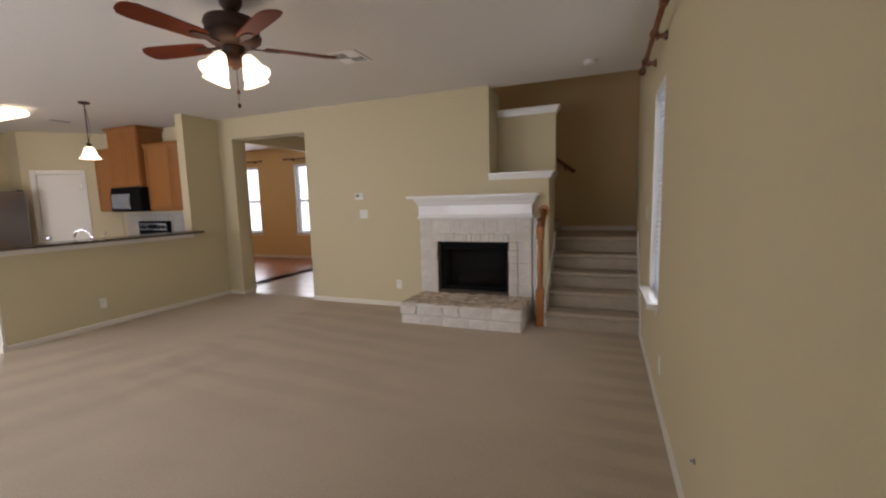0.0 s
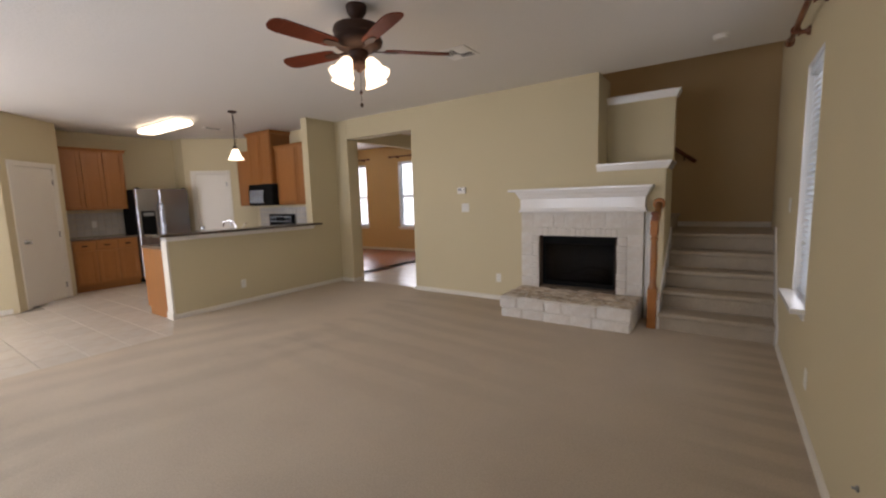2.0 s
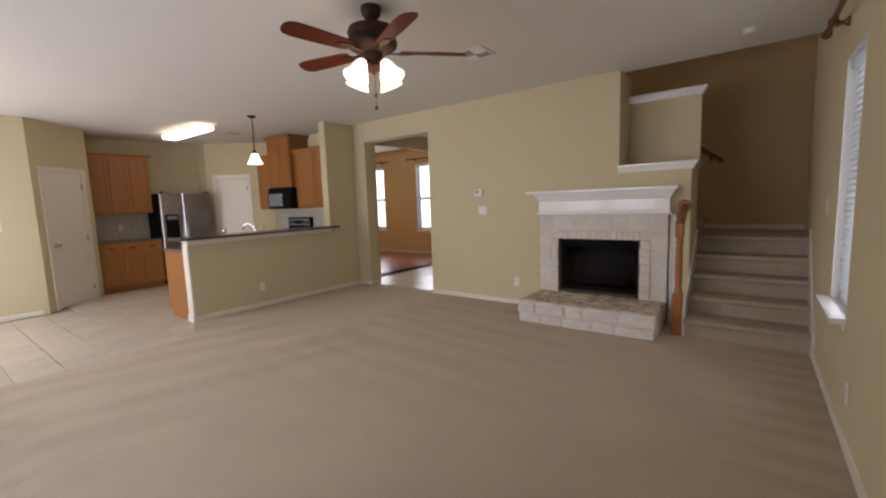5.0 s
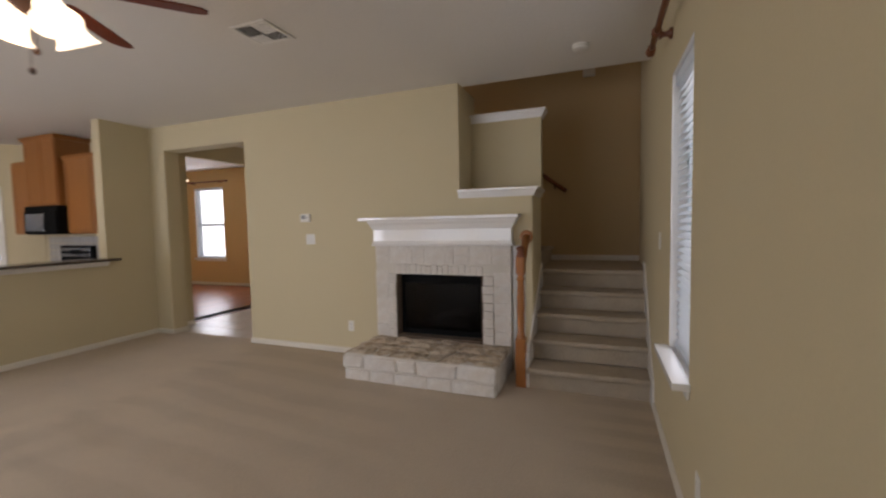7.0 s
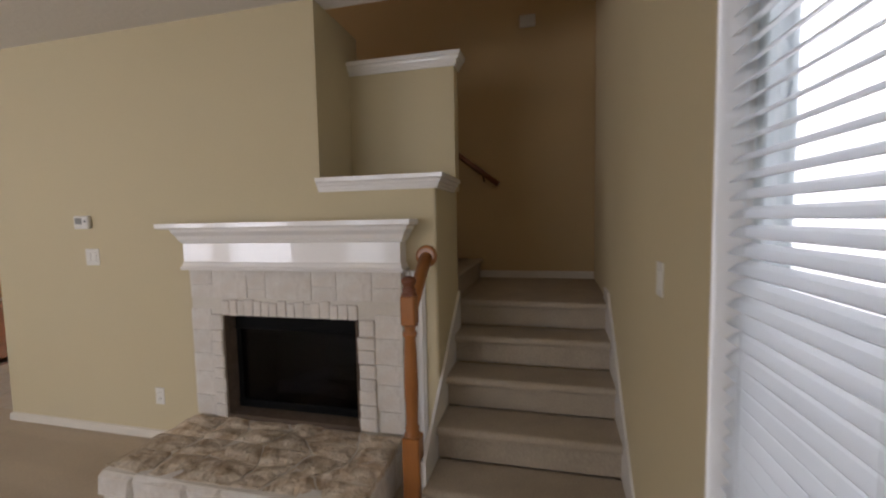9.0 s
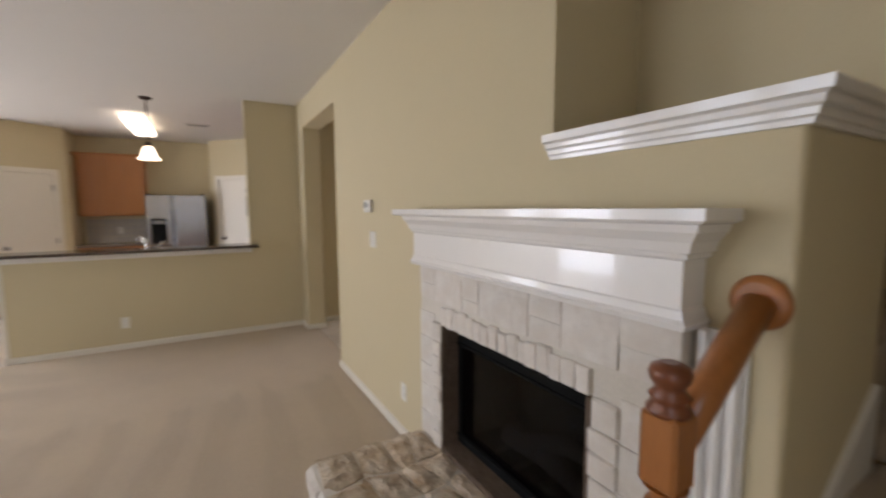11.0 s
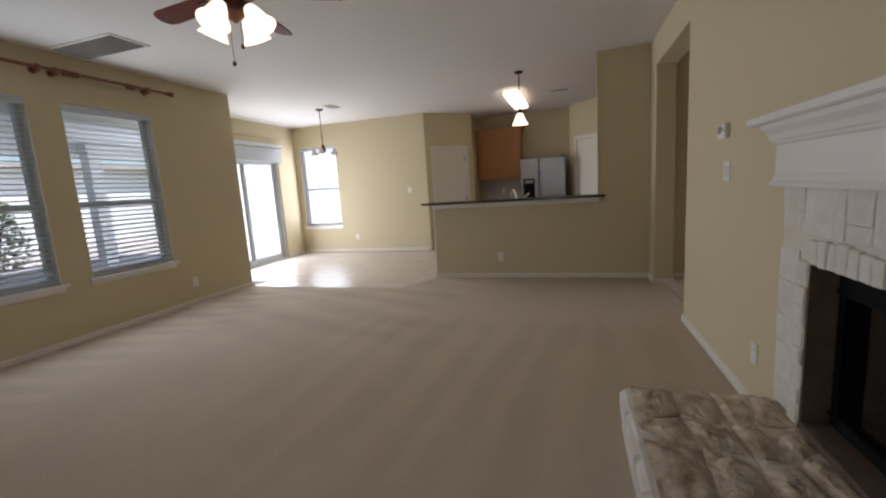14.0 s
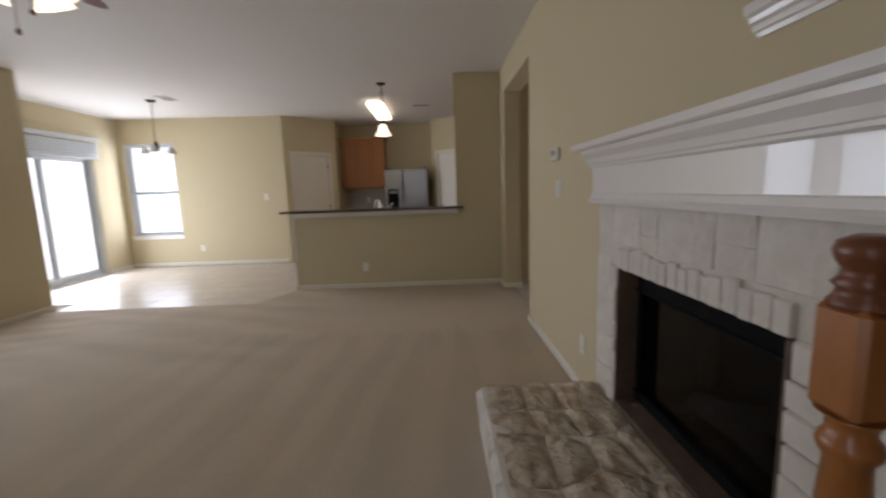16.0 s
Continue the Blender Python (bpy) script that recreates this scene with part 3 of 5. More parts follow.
for w in (0.062, 0.055, 0.05, 0.066, 0.052, 0.058, 0.05, 0.064, 0.055, 0.06, 0.05, 0.058, 0.064, 0.052, 0.06, 0.06):
    x1 = min(x + w, -0.99)
    lay("stone", M_STONE, surround, x, x1, 4.584 + stone_rng.uniform(0, 0.012), 4.70, 0.905, 1.0 + stone_rng.uniform(-0.012, 0.012), turn=stone_rng.uniform(-1.8, 1.8))
    x = x1
x = -2.14
for k, w in enumerate((0.17, 0.25, 0.13, 0.31, 0.16, 0.22, 0.18)):
    cut = 1.012 + (0.0 if k % 2 else stone_rng.uniform(0.06, 0.11))
    lay("stone", M_STONE, surround, x, min(x + w, -0.722), 4.600, 4.64, cut, 1.188, turn=stone_rng.uniform(-0.6, 0.6))
    if cut > 1.02:
        lay("stone", M_STONE, surround, x, min(x + w, -0.722), 4.602, 4.64, 1.012, cut, turn=stone_rng.uniform(-0.6, 0.6))
    x += w

hearth = part("hearth", boxes((-2.125, -0.735, 3.988, 4.655, 0.0, 0.243)), M_MORTAR, fireplace, "raised hearth of limestone blocks")
x = -2.137
for w in (0.27, 0.24, 0.31, 0.22, 0.372):
    lay("block", M_STONE, hearth, x, x + w, 3.976, 4.07, 0.0, 0.115)
    x += w
x = -2.15
for w in (0.22, 0.33, 0.19, 0.36, 0.335):
    lay("block", M_STONE, hearth, x, x + w, 3.965, 4.09, 0.115, 0.246, rough=0.008)
    x += w
y = 4.09
for d in (0.21, 0.17, 0.185):
    lay("block", M_STONE, hearth, -2.137, -2.05, y, y + d - 0.006, 0.0, 0.22)
    lay("block", M_STONE, hearth, -0.81, -0.726, y, y + d - 0.006, 0.0, 0.22)
    y += d


def flag(corners, z0, z1, n=4):
    """One split flagstone: an uneven, chipped top that falls away at its ragged edges."""
    bm = bmesh.new()
    a, b, c, d = (Vector(p) for p in corners)
    mid = (a + b + c + d) / 4
    tilt = [stone_rng.uniform(-0.006, 0.006) for _ in range(4)]
    seed = stone_rng.uniform(0, 50)
    top = []
    for j in range(n + 1):
        v = j / n
        for i in range(n + 1):
            u = i / n
            p = (a * (1 - u) + b * u) * (1 - v) + (d * (1 - u) + c * u) * v
            rim = i in (0, n) or j in (0, n)
            p = mid + (p - mid) * (0.985 + (stone_rng.uniform(-0.05, 0.005) if rim else 0.0))
            k = (tilt[0] * (1 - u) + tilt[1] * u) * (1 - v) + (tilt[3] * (1 - u) + tilt[2] * u) * v
            h = noise.noise((p.x * 14 + seed, p.y * 14, seed)) * 0.007 + noise.noise((p.x * 33, p.y * 33 + seed, seed)) * 0.004
            top.append(bm.verts.new((p.x, p.y, z1 + k + h - (0.011 + stone_rng.uniform(0, 0.007) if rim else 0.0))))
    ring = [i for i in range(n)] + [(n + 1) * j + n for j in range(n)] + [(n + 1) * n + i for i in range(n, 0, -1)] + [(n + 1) * j for j in range(n, 0, -1)]
    for j in range(n):
        for i in range(n):
            q = j * (n + 1) + i
            bm.faces.new((top[q], top[q + 1], top[q + n + 2], top[q + n + 1]))
    low = [bm.verts.new((top[r].co.x, top[r].co.y, z0)) for r in ring]
    for k in range(len(ring)):
        m = (k + 1) % len(ring)
        bm.faces.new((top[ring[m]], top[ring[k]], low[k], low[m]))
    return bm


ys = (4.005, 4.17, 4.34, 4.48, 4.60)
grid = []
for j, y in enumerate(ys):
    edge = j in (0, len(ys) - 1)
    grid.append([(-2.145 + 1.417 * i / 6 + (0 if i in (0, 6) else stone_rng.uniform(-0.085, 0.085)), y + (stone_rng.uniform(-0.012, 0.02) if edge else stone_rng.uniform(-0.05, 0.05))) for i in range(7)])
for j in range(len(ys) - 1):
    for i in range(6):
        piece("flagstone", to_mesh("flagstone", flag((grid[j][i], grid[j][i + 1], grid[j + 1][i + 1], grid[j + 1][i]), 0.20, 0.262), M_HEARTH), hearth, Matrix())
part("sill_stone", boxes((-1.9, -0.995, 4.585, 4.715, 0.244, 0.276), bevel=0.006), M_REVEAL, hearth)

MANTEL = [(0, 1.19), (0.108, 1.19), (0.112, 1.205), (0.104, 1.215), (0.100, 1.235), (0.096, 1.240), (0.096, 1.355), (0.106, 1.362), (0.108, 1.372), (0.114, 1.376), (0.120, 1.400), (0.136, 1.424), (0.140, 1.442), (0.152, 1.446), (0.158, 1.452), (0.158, 1.478), (0, 1.478)]
mantel = part("mantel", profile_run(bmesh.new(), MANTEL, [(-2.135, FRONT - 0.001), (-0.71, FRONT - 0.001)], False), M_WHITE, fireplace, "white glossy moulded mantel")
for x, s in ((-2.135, -1.2), (-0.71, 1.2)):
    bm = bmesh.new()
    front = [bm.verts.new((x, FRONT - o, u)) for o, u in MANTEL]
    flare = [bm.verts.new((x + s * (max(0.0, o - 0.096) + (0.06 if o > 0.15 and s < 0 else 0.0)), FRONT - o, u)) for o, u in MANTEL]
    back = [bm.verts.new((x + s * (max(0.0, o - 0.096) + (0.06 if o > 0.15 and s < 0 else 0.0)), FRONT, u)) for o, u in MANTEL]
    for a, b in ((front, flare), (flare, back)):
        for i in range(len(a) - 1):
            q = [a[i], a[i + 1], b[i + 1], b[i]]
            q = [v for k, v in enumerate(q) if all((v.co - w.co).length > 1e-6 for w in q[:k])]
            if len(q) > 2:
                bm.faces.new(q)
    bmesh.ops.remove_doubles(bm, verts=bm.verts, dist=1e-6)
    part("mantel_return", bm, M_WHITE, fireplace)
firebox = part("firebox", boxes((-1.904, -1.885, 4.70, 5.09, 0.272, 0.898), (-1.01, -0.992, 4.70, 5.09, 0.272, 0.898), (-1.885, -1.01, 5.07, 5.09, 0.272, 0.898), (-1.885, -1.01, 4.70, 5.09, 0.272, 0.285), (-1.885, -1.01, 4.70, 5.09, 0.885, 0.898)), M_SOOT, fireplace, "soot-black firebox")
part("hood_louvre", boxes((-1.885, -1.01, 4.68, 4.70, 0.80, 0.885), (-1.885, -1.01, 4.672, 4.682, 0.80, 0.815), bevel=0.003), M_BLACK, firebox)
part("base_louvre", boxes((-1.885, -1.01, 4.68, 4.70, 0.285, 0.335), (-1.885, -1.01, 4.672, 4.682, 0.325, 0.337), bevel=0.003), M_BLACK, firebox)
for x in (-1.885, -1.045):
    part("side_trim", boxes((x, x + 0.035, 4.682, 4.70, 0.337, 0.80), bevel=0.003), M_BLACK, firebox)
for x0, x1 in ((-1.85, -1.4505), (-1.4495, -1.045)):
    part("glass_door", boxes((x0, x1, 4.690, 4.696, 0.337, 0.80)), M_SMOKE, firebox, "smoked glass door").visible_shadow = False
part("log", tube(bmesh.new(), [(-1.70, 4.86, 0.36), (-1.45, 4.88, 0.375), (-1.18, 4.84, 0.36)], [0.045, 0.055, 0.04], 9), M_LOG, firebox)
part("log", tube(bmesh.new(), [(-1.55, 4.80, 0.42), (-1.35, 4.90, 0.47), (-1.15, 4.95, 0.44)], [0.035, 0.045, 0.03], 9), M_LOG, firebox)
for x in (-1.7, -1.55, -1.4, -1.25, -1.15):
    part("grate_bar", boxes((x, x + 0.012, 4.76, 4.98, 0.285, 0.315)), M_BLACK, firebox)

# ---- newel, handrails ----
NX, NY = -0.583, 4.316
newel = thing("newel_post", (NX, NY, 0), "turned honey oak newel post at the stair foot", "newel post")
part("base_block", boxes((NX - 0.043, NX + 0.043, NY - 0.043, NY + 0.043, 0, 0.42), bevel=0.006), M_RAIL, newel)
part("shaft", lathe(bmesh.new(), [(0.040, 0.42), (0.040, 0.43), (0.030, 0.445), (0.036, 0.46), (0.028, 0.475), (0.031, 0.56), (0.034, 0.68), (0.030, 0.84), (0.026, 0.905), (0.033, 0.915), (0.036, 0.925), (0.033, 0.935), (0.026, 0.942), (0.028, 0.96), (0.040, 0.97)], NX, NY), M_RAIL, newel)
part("top_block", boxes((NX - 0.036, NX + 0.036, NY - 0.036, NY + 0.036, 0.97, 1.115), bevel=0.008), M_RAIL, newel)
part("cap", lathe(bmesh.new(), [(0.038, 1.11), (0.039, 1.118), (0.032, 1.126), (0.030, 1.136), (0.036, 1.142), (0.028, 1.150), (0.026, 1.160), (0.034, 1.172), (0.037, 1.184), (0.033, 1.196), (0.016, 1.204)], NX, NY), M_ROD, newel)
handrail = thing("stair_handrail", (NX, FRONT, 1.27), "short sloping oak handrail with round wall rosette", "handrail")
part("rail", tube(bmesh.new(), [(NX, NY + 0.03, 1.05), (NX, 4.45, 1.13), (NX - 0.005, 4.64, 1.268)], 0.034, 14), M_RAIL, handrail)
part("rosette", lathe(bmesh.new(), [(0.058, 0), (0.062, -0.006), (0.060, -0.014), (0.045, -0.022)], NX - 0.005, 4.659, 1.271, axis="Y"), M_RAIL, handrail)
wall_rail = thing("wall_handrail", (-0.6, 6.40, 1.9), "dark oak handrail on the stairwell wall", "handrail")
part("rail", tube(bmesh.new(), [(-0.36, 6.33, 1.79), (-0.9, 6.33, 2.20), (-2.0, 6.33, 3.0)], 0.026, 12), M_ROD, wall_rail)
for x, zz in ((-0.50, 1.885), (-1.3, 2.475)):
    part("bracket", tube(bmesh.new(), [(x, 6.40, zz - 0.06), (x, 6.36, zz - 0.05), (x, 6.33, zz - 0.015)], 0.008, 8), M_BRONZE, wall_rail)

# ---- windows, blinds, rods ----


def window_unit(name, m, w, z0, z1, label, rail=None, stool=0.0, hole_back=0.15):
    """A vinyl single-hung window in its opening: x along the wall from its middle, y into the room negative, wall face at 0."""
    win = thing(name, (0, 0, 0), label, "window", kind="structure")
    f = 0.045
    ya, yb = hole_back - 0.07, hole_back - 0.005
    part("window_frame", boxes((-w / 2, -w / 2 + f, ya, yb, z0, z1), (w / 2 - f, w / 2, ya, yb, z0, z1), (-w / 2 + f, w / 2 - f, ya, yb, z0, z0 + f), (-w / 2 + f, w / 2 - f, ya, yb, z1 - f, z1), bevel=0.004), M_VINYL, win)
    spans = [(z0 + f, z1 - f)]
    if rail:
        part("meeting_rail", boxes((-w / 2 + f, w / 2 - f, ya + 0.004, yb - 0.004, rail - 0.028, rail + 0.028), bevel=0.004), M_VINYL, win)
        spans = [(z0 + f, rail - 0.028), (rail + 0.028, z1 - f)]
    for a, b in spans:
        pane = part("pane", boxes((-w / 2 + f, w / 2 - f, yb - 0.024, yb - 0.018, a, b)), M_GLASS, win)
        pane.visible_shadow = False
    part("jamb_liner", boxes((-w / 2 + 0.0005, -w / 2 + 0.006, 0.001, ya, z0 + 0.005, z1 - 0.006), (w / 2 - 0.006, w / 2 - 0.0005, 0.001, ya, z0 + 0.005, z1 - 0.006), (-w / 2 + 0.0005, w / 2 - 0.0005, 0.001, ya, z1 - 0.006, z1 - 0.0005)), M_WHITE, win)
    if stool:
        part("window_sill", boxes((-w / 2 - 0.04, w / 2 + 0.04, -stool, -0.001, z0 - 0.03, z0 + 0.003), (-w / 2 + 0.001, w / 2 - 0.001, -0.002, ya, z0 + 0.001, z0 + 0.004), bevel=0.0008), M_WHITE, win)
        part("apron", boxes((-w / 2 - 0.02, w / 2 + 0.02, -0.014, -0.001, z0 - 0.075, z0 - 0.03), bevel=0.003), M_WHITE, win)
    win.matrix_basis = m
    return win


def slat_mesh(w, depth):
    bm = bmesh.new()
    prof = [(-depth / 2, -0.003), (0, 0.0015), (depth / 2, -0.003), (depth / 2, -0.0055), (0, -0.001), (-depth / 2, -0.0055)]
    extrude_x(bm, prof, -w / 2, w / 2)
    return to_mesh("slat", bm, M_SLAT)


def blind(m, w, z0, z1, tilt, label, depth=0.048, pitch=0.043, y=0.035, raised=0.0):
    """A horizontal blind with a headrail, slats on ladder cords and a bottom rail."""
    b = thing("window_blind", (0, 0, 0), label, "window blind", "horizontal window blinds")
    part("headrail", boxes((-w / 2, w / 2, y - 0.032, y + 0.03, z1 - 0.062, z1 - 0.004), bevel=0.004), M_SLAT, b)
    part("bottom_rail", boxes((-w / 2, w / 2, y - 0.025, y + 0.025, z0 + raised + 0.006, z0 + raised + 0.024), bevel=0.004), M_SLAT, b)
    me = slat_mesh(w, depth)
    z = z0 + raised + 0.05
    while z < z1 - 0.075:
        piece("slat", me, b, pose(0, y, z, tilt, 0, 0))
        z += pitch
    for x in (-w * 0.34, w * 0.34):
        for yy in (y - depth / 2 - 0.002, y + depth / 2 + 0.002):
            part("ladder_cord", tube(bmesh.new(), [(x, yy, z0 + raised + 0.02), (x, yy, z1 - 0.05)], 0.0012, 5), M_SLAT, b)
    b.matrix_basis = m
    return b


WIN_SIDE = pose(RIGHT, 3.24, 0, 0, 0, -90)
window_unit("window_1", WIN_SIDE, 0.58, 0.66, 2.21, "narrow white window in the side wall", stool=0.075)
blind(WIN_SIDE, 0.558, 0.667, 2.202, 30, "white horizontal blind tilted half shut in side window", y=0.05, pitch=0.040)
for n, x in (("window_2", -3.345), ("window_3", -2.185)):
    m = pose(x, BACK, 0, 0, 0, 180)
    window_unit(n, m, 0.89, 0.60, 2.30, "white single-hung window looking onto the patio", rail=1.33, stool=0.045)
    blind(m, 0.870, 0.607, 2.292, 15, "white horizontal blind with open slats over living room window", pitch=0.049)
WIN_NOOK = pose(-8.03, -1.48, 0, 0, 0, 90)
window_unit("window_4", WIN_NOOK, 0.90, 0.60, 2.30, "bright white window in the breakfast nook", rail=1.40, stool=0.04)
blind(WIN_NOOK, 0.880, 0.607, 2.292, 12, "white horizontal blind over bright nook window")
for n, x in (("window_5", -9.09), ("window_6", -6.92)):
    m = pose(x, 8.45, 0)
    window_unit(n, m, 0.96, 0.67, 2.43, "tall bright window in the dining room", rail=1.5, stool=0.05)
    blind(m, 0.940, 0.677, 2.422, 14, "white horizontal blind over dining room window")


def curtain_rod(m, length, label, rings=(), posts=()):
    """A turned wooden curtain rod along x from its middle, wall face at y = 0 and the room at negative y."""
    rod = thing("curtain_rod", (0, 0, 0), label, "curtain rod")
    part("rod", tube(bmesh.new(), [(-length / 2, -0.08, 0), (length / 2, -0.08, 0)], 0.017, 14), M_ROD, rod)
    for s in (-1, 1):
        bm = lathe(bmesh.new(), [(0.017, 0), (0.026, 0.008), (0.018, 0.02), (0.014, 0.03), (0.026, 0.05), (0.030, 0.07), (0.024, 0.09), (0.010, 0.10)], 0, -0.08, 0, axis="X", seg=16)
        if s < 0:
            bmesh.ops.scale(bm, vec=(-1, 1, 1), verts=bm.verts)
        bmesh.ops.translate(bm, vec=(s * length / 2, 0, 0), verts=bm.verts)
        part("finial", bm, M_ROD, rod)
    for x in posts:
        br = part("bracket", lathe(bmesh.new(), [(0.030, 0), (0.030, -0.012), (0.016, -0.022), (0.014, -0.045), (0.022, -0.055), (0.026, -0.065)], x, -0.001, -0.018, axis="Y", seg=16), M_ROD, rod)
        part("cradle", lathe(bmesh.new(), [(0.020, -0.022), (0.027, -0.016), (0.027, 0.016), (0.020, 0.022)], x, -0.08, 0, axis="X", seg=16), M_ROD, br)
    for x in rings:
        part("ring", lathe(bmesh.new(), [(0.018, -0.006), (0.028, -0.004), (0.028, 0.004), (0.018, 0.006)], x, -0.08, -0.006, axis="X", seg=16), M_ROD, rod)
    rod.matrix_basis = m
    return rod


curtain_rod(pose(RIGHT, 3.13, 2.465, 0, 0, -90), 1.30, "turned wooden curtain rod over the side window", posts=(-0.42, 0.19))
curtain_rod(pose(-2.75, BACK, 2.56, 0, 0, 180), 2.42, "long dark wooden curtain rod over the living windows", rings=(0.18, 0.20, 0.225, 0.25, 0.27, 0.295, 0.76, 0.78, 0.80, 0.83, -0.5, -0.53, -0.56), posts=(1.0, 0.12, -0.02, -1.0))
for x in (-9.09, -6.92):
    curtain_rod(pose(x, 8.45, 2.56, 0, 0, 0), 1.25, "dark wooden curtain rod over the dining window", posts=(-0.45, 0.45))

# ---- sliding door ----
slider = thing("door_1", (-6.50, -2.10, 0), "aluminium-framed sliding glass patio door", "sliding door", kind="structure")
part("door_frame", boxes((-7.42, -7.385, -2.17, -2.05, 0, 2.02), (-5.615, -5.58, -2.17, -2.05, 0, 2.02), (-7.385, -5.615, -2.17, -2.05, 1.985, 2.02), (-7.385, -5.615, -2.17, -2.05, -0.01, 0.02), bevel=0.003), M_ALU, slider)
for x0, x1, y in ((-7.385, -6.47, -2.14), (-6.53, -5.615, -2.09)):
    leaf = part("sliding_leaf", boxes((x0, x0 + 0.055, y - 0.018, y + 0.018, 0.02, 1.985), (x1 - 0.055, x1, y - 0.018, y + 0.018, 0.02, 1.985), (x0 + 0.055, x1 - 0.055, y - 0.018, y + 0.018, 0.02, 0.10), (x0 + 0.055, x1 - 0.055, y - 0.018, y + 0.018, 1.93, 1.985), bevel=0.003), M_ALU if y < -2.1 else M_VINYL, slider)
    pane = part("pane", boxes((x0 + 0.055, x1 - 0.055, y - 0.004, y + 0.004, 0.10, 1.93)), M_GLASS, leaf)
    pane.visible_shadow = False
    part("door_handle", boxes((x1 - 0.045, x1 - 0.015, y + 0.018, y + 0.045, 0.95, 1.10), bevel=0.006), M_GREY, leaf)
valance = thing("blind_valance", (-6.5, -2.03, 2.0), "pale fabric blind gathered above the patio door", "window blind")
part("headrail", boxes((-7.52, -5.48, -2.028, -1.94, 2.28, 2.345), bevel=0.008), M_SLAT, valance)
for i in range(7):
    zz = 2.255 - i * 0.038
    part("fabric_fold", boxes((-7.48, -5.52, -2.015 + 0.008 * (i % 2), -1.955 - 0.006 * (i % 2), zz - 0.036, zz), bevel=0.012), M_SLAT, valance)
structure("trim_slider_ledge", boxes((-7.6, -5.4, -2.03, -2.012, 2.46, 2.50), bevel=0.004), M_WALL, "beige painted ledge above the patio door", "trim")

# ---- ceiling fan and lamps ----
FX, FY = -2.19, 1.91
fan = thing("ceiling_fan", (FX, FY, CEIL), "bronze ceiling fan with five wooden blades and four lit shades", "ceiling fan")
part("canopy", lathe(bmesh.new(), [(0.070, 0), (0.072, -0.012), (0.066, -0.045), (0.050, -0.070), (0.030, -0.085), (0.016, -0.090)], FX, FY, CEIL), M_BRONZE, fan)
part("downrod", lathe(bmesh.new(), [(0.013, -0.085), (0.013, -0.115), (0.030, -0.120), (0.034, -0.135)], FX, FY, CEIL), M_BRONZE, fan)
part("motor_housing", lathe(bmesh.new(), [(0.030, -0.125), (0.115, -0.128), (0.160, -0.145), (0.170, -0.175), (0.162, -0.192), (0.162, -0.225), (0.172, -0.236), (0.166, -0.262), (0.130, -0.288), (0.090, -0.300), (0.070, -0.305)], FX, FY, CEIL, seg=40), M_BRONZE, fan)
part("light_fitter", lathe(bmesh.new(), [(0.066, -0.300), (0.070, -0.320), (0.052, -0.345), (0.056, -0.372), (0.062, -0.392), (0.050, -0.415), (0.024, -0.432), (0.012, -0.446)], FX, FY, CEIL), M_BRONZE, fan)


def fan_blade(angle):
    m = Matrix.Translation((FX, FY, CEIL - 0.285)) @ pose(0, 0, 0, 0, 0, angle)
    bm = bmesh.new()
    outline = [(0.19, -0.045), (0.24, -0.058), (0.45, -0.068), (0.58, -0.070), (0.63, -0.058), (0.652, -0.030), (0.656, 0.0), (0.652, 0.030), (0.63, 0.058), (0.58, 0.070), (0.45, 0.068), (0.24, 0.058), (0.19, 0.045)]
    prism(bm, outline, -0.004, 0.004)
    bmesh.ops.transform(bm, matrix=m @ pose(0, 0, -0.008, 12, 0, 0), verts=bm.verts)
    b = part("blade", bm, M_BLADE, fan)
    bm = bmesh.new()
    prism(bm, [(0.10, -0.014), (0.16, -0.012), (0.20, -0.034), (0.27, -0.026), (0.285, 0), (0.27, 0.026), (0.20, 0.034), (0.16, 0.012), (0.10, 0.014)], -0.016, -0.010)
    bmesh.ops.transform(bm, matrix=m @ pose(0, 0, -0.004, 8, 0, 0), verts=bm.verts)
    part("blade_iron", bm, M_BRONZE, b)


for k in range(5):
    fan_blade(47 + 72 * k)
SHADE_BELL = [(0.018, 0.0), (0.026, -0.004), (0.034, -0.020), (0.044, -0.045), (0.050, -0.070), (0.060, -0.092), (0.074, -0.108), (0.071, -0.108), (0.057, -0.090), (0.046, -0.068), (0.040, -0.044), (0.030, -0.020), (0.014, -0.004)]
for k in range(4):
    a = radians(1 + 90 * k)
    d = Vector((math.cos(a), math.sin(a), 0))
    c = Vector((FX, FY, CEIL - 0.375))
    arm = part("lamp_arm", tube(bmesh.new(), [c + d * 0.045, c + d * 0.085 + Vector((0, 0, 0.014)), c + d * 0.112 + Vector((0, 0, -0.002))], 0.014, 10), M_BRONZE, fan)
    bm = lathe(bmesh.new(), [(r * 1.18, h * 1.3) for r, h in SHADE_BELL], seg=24, cap=False)
    tilt = Matrix.Translation(c + d * 0.102 + Vector((0, 0, -0.002))) @ Matrix.Rotation(radians(-30), 4, Vector((0, 0, 1)).cross(d))
    bmesh.ops.transform(bm, matrix=tilt, verts=bm.verts)
    part("lamp_shade", bm, M_SHADE, arm, "lit frosted glass bell shade")
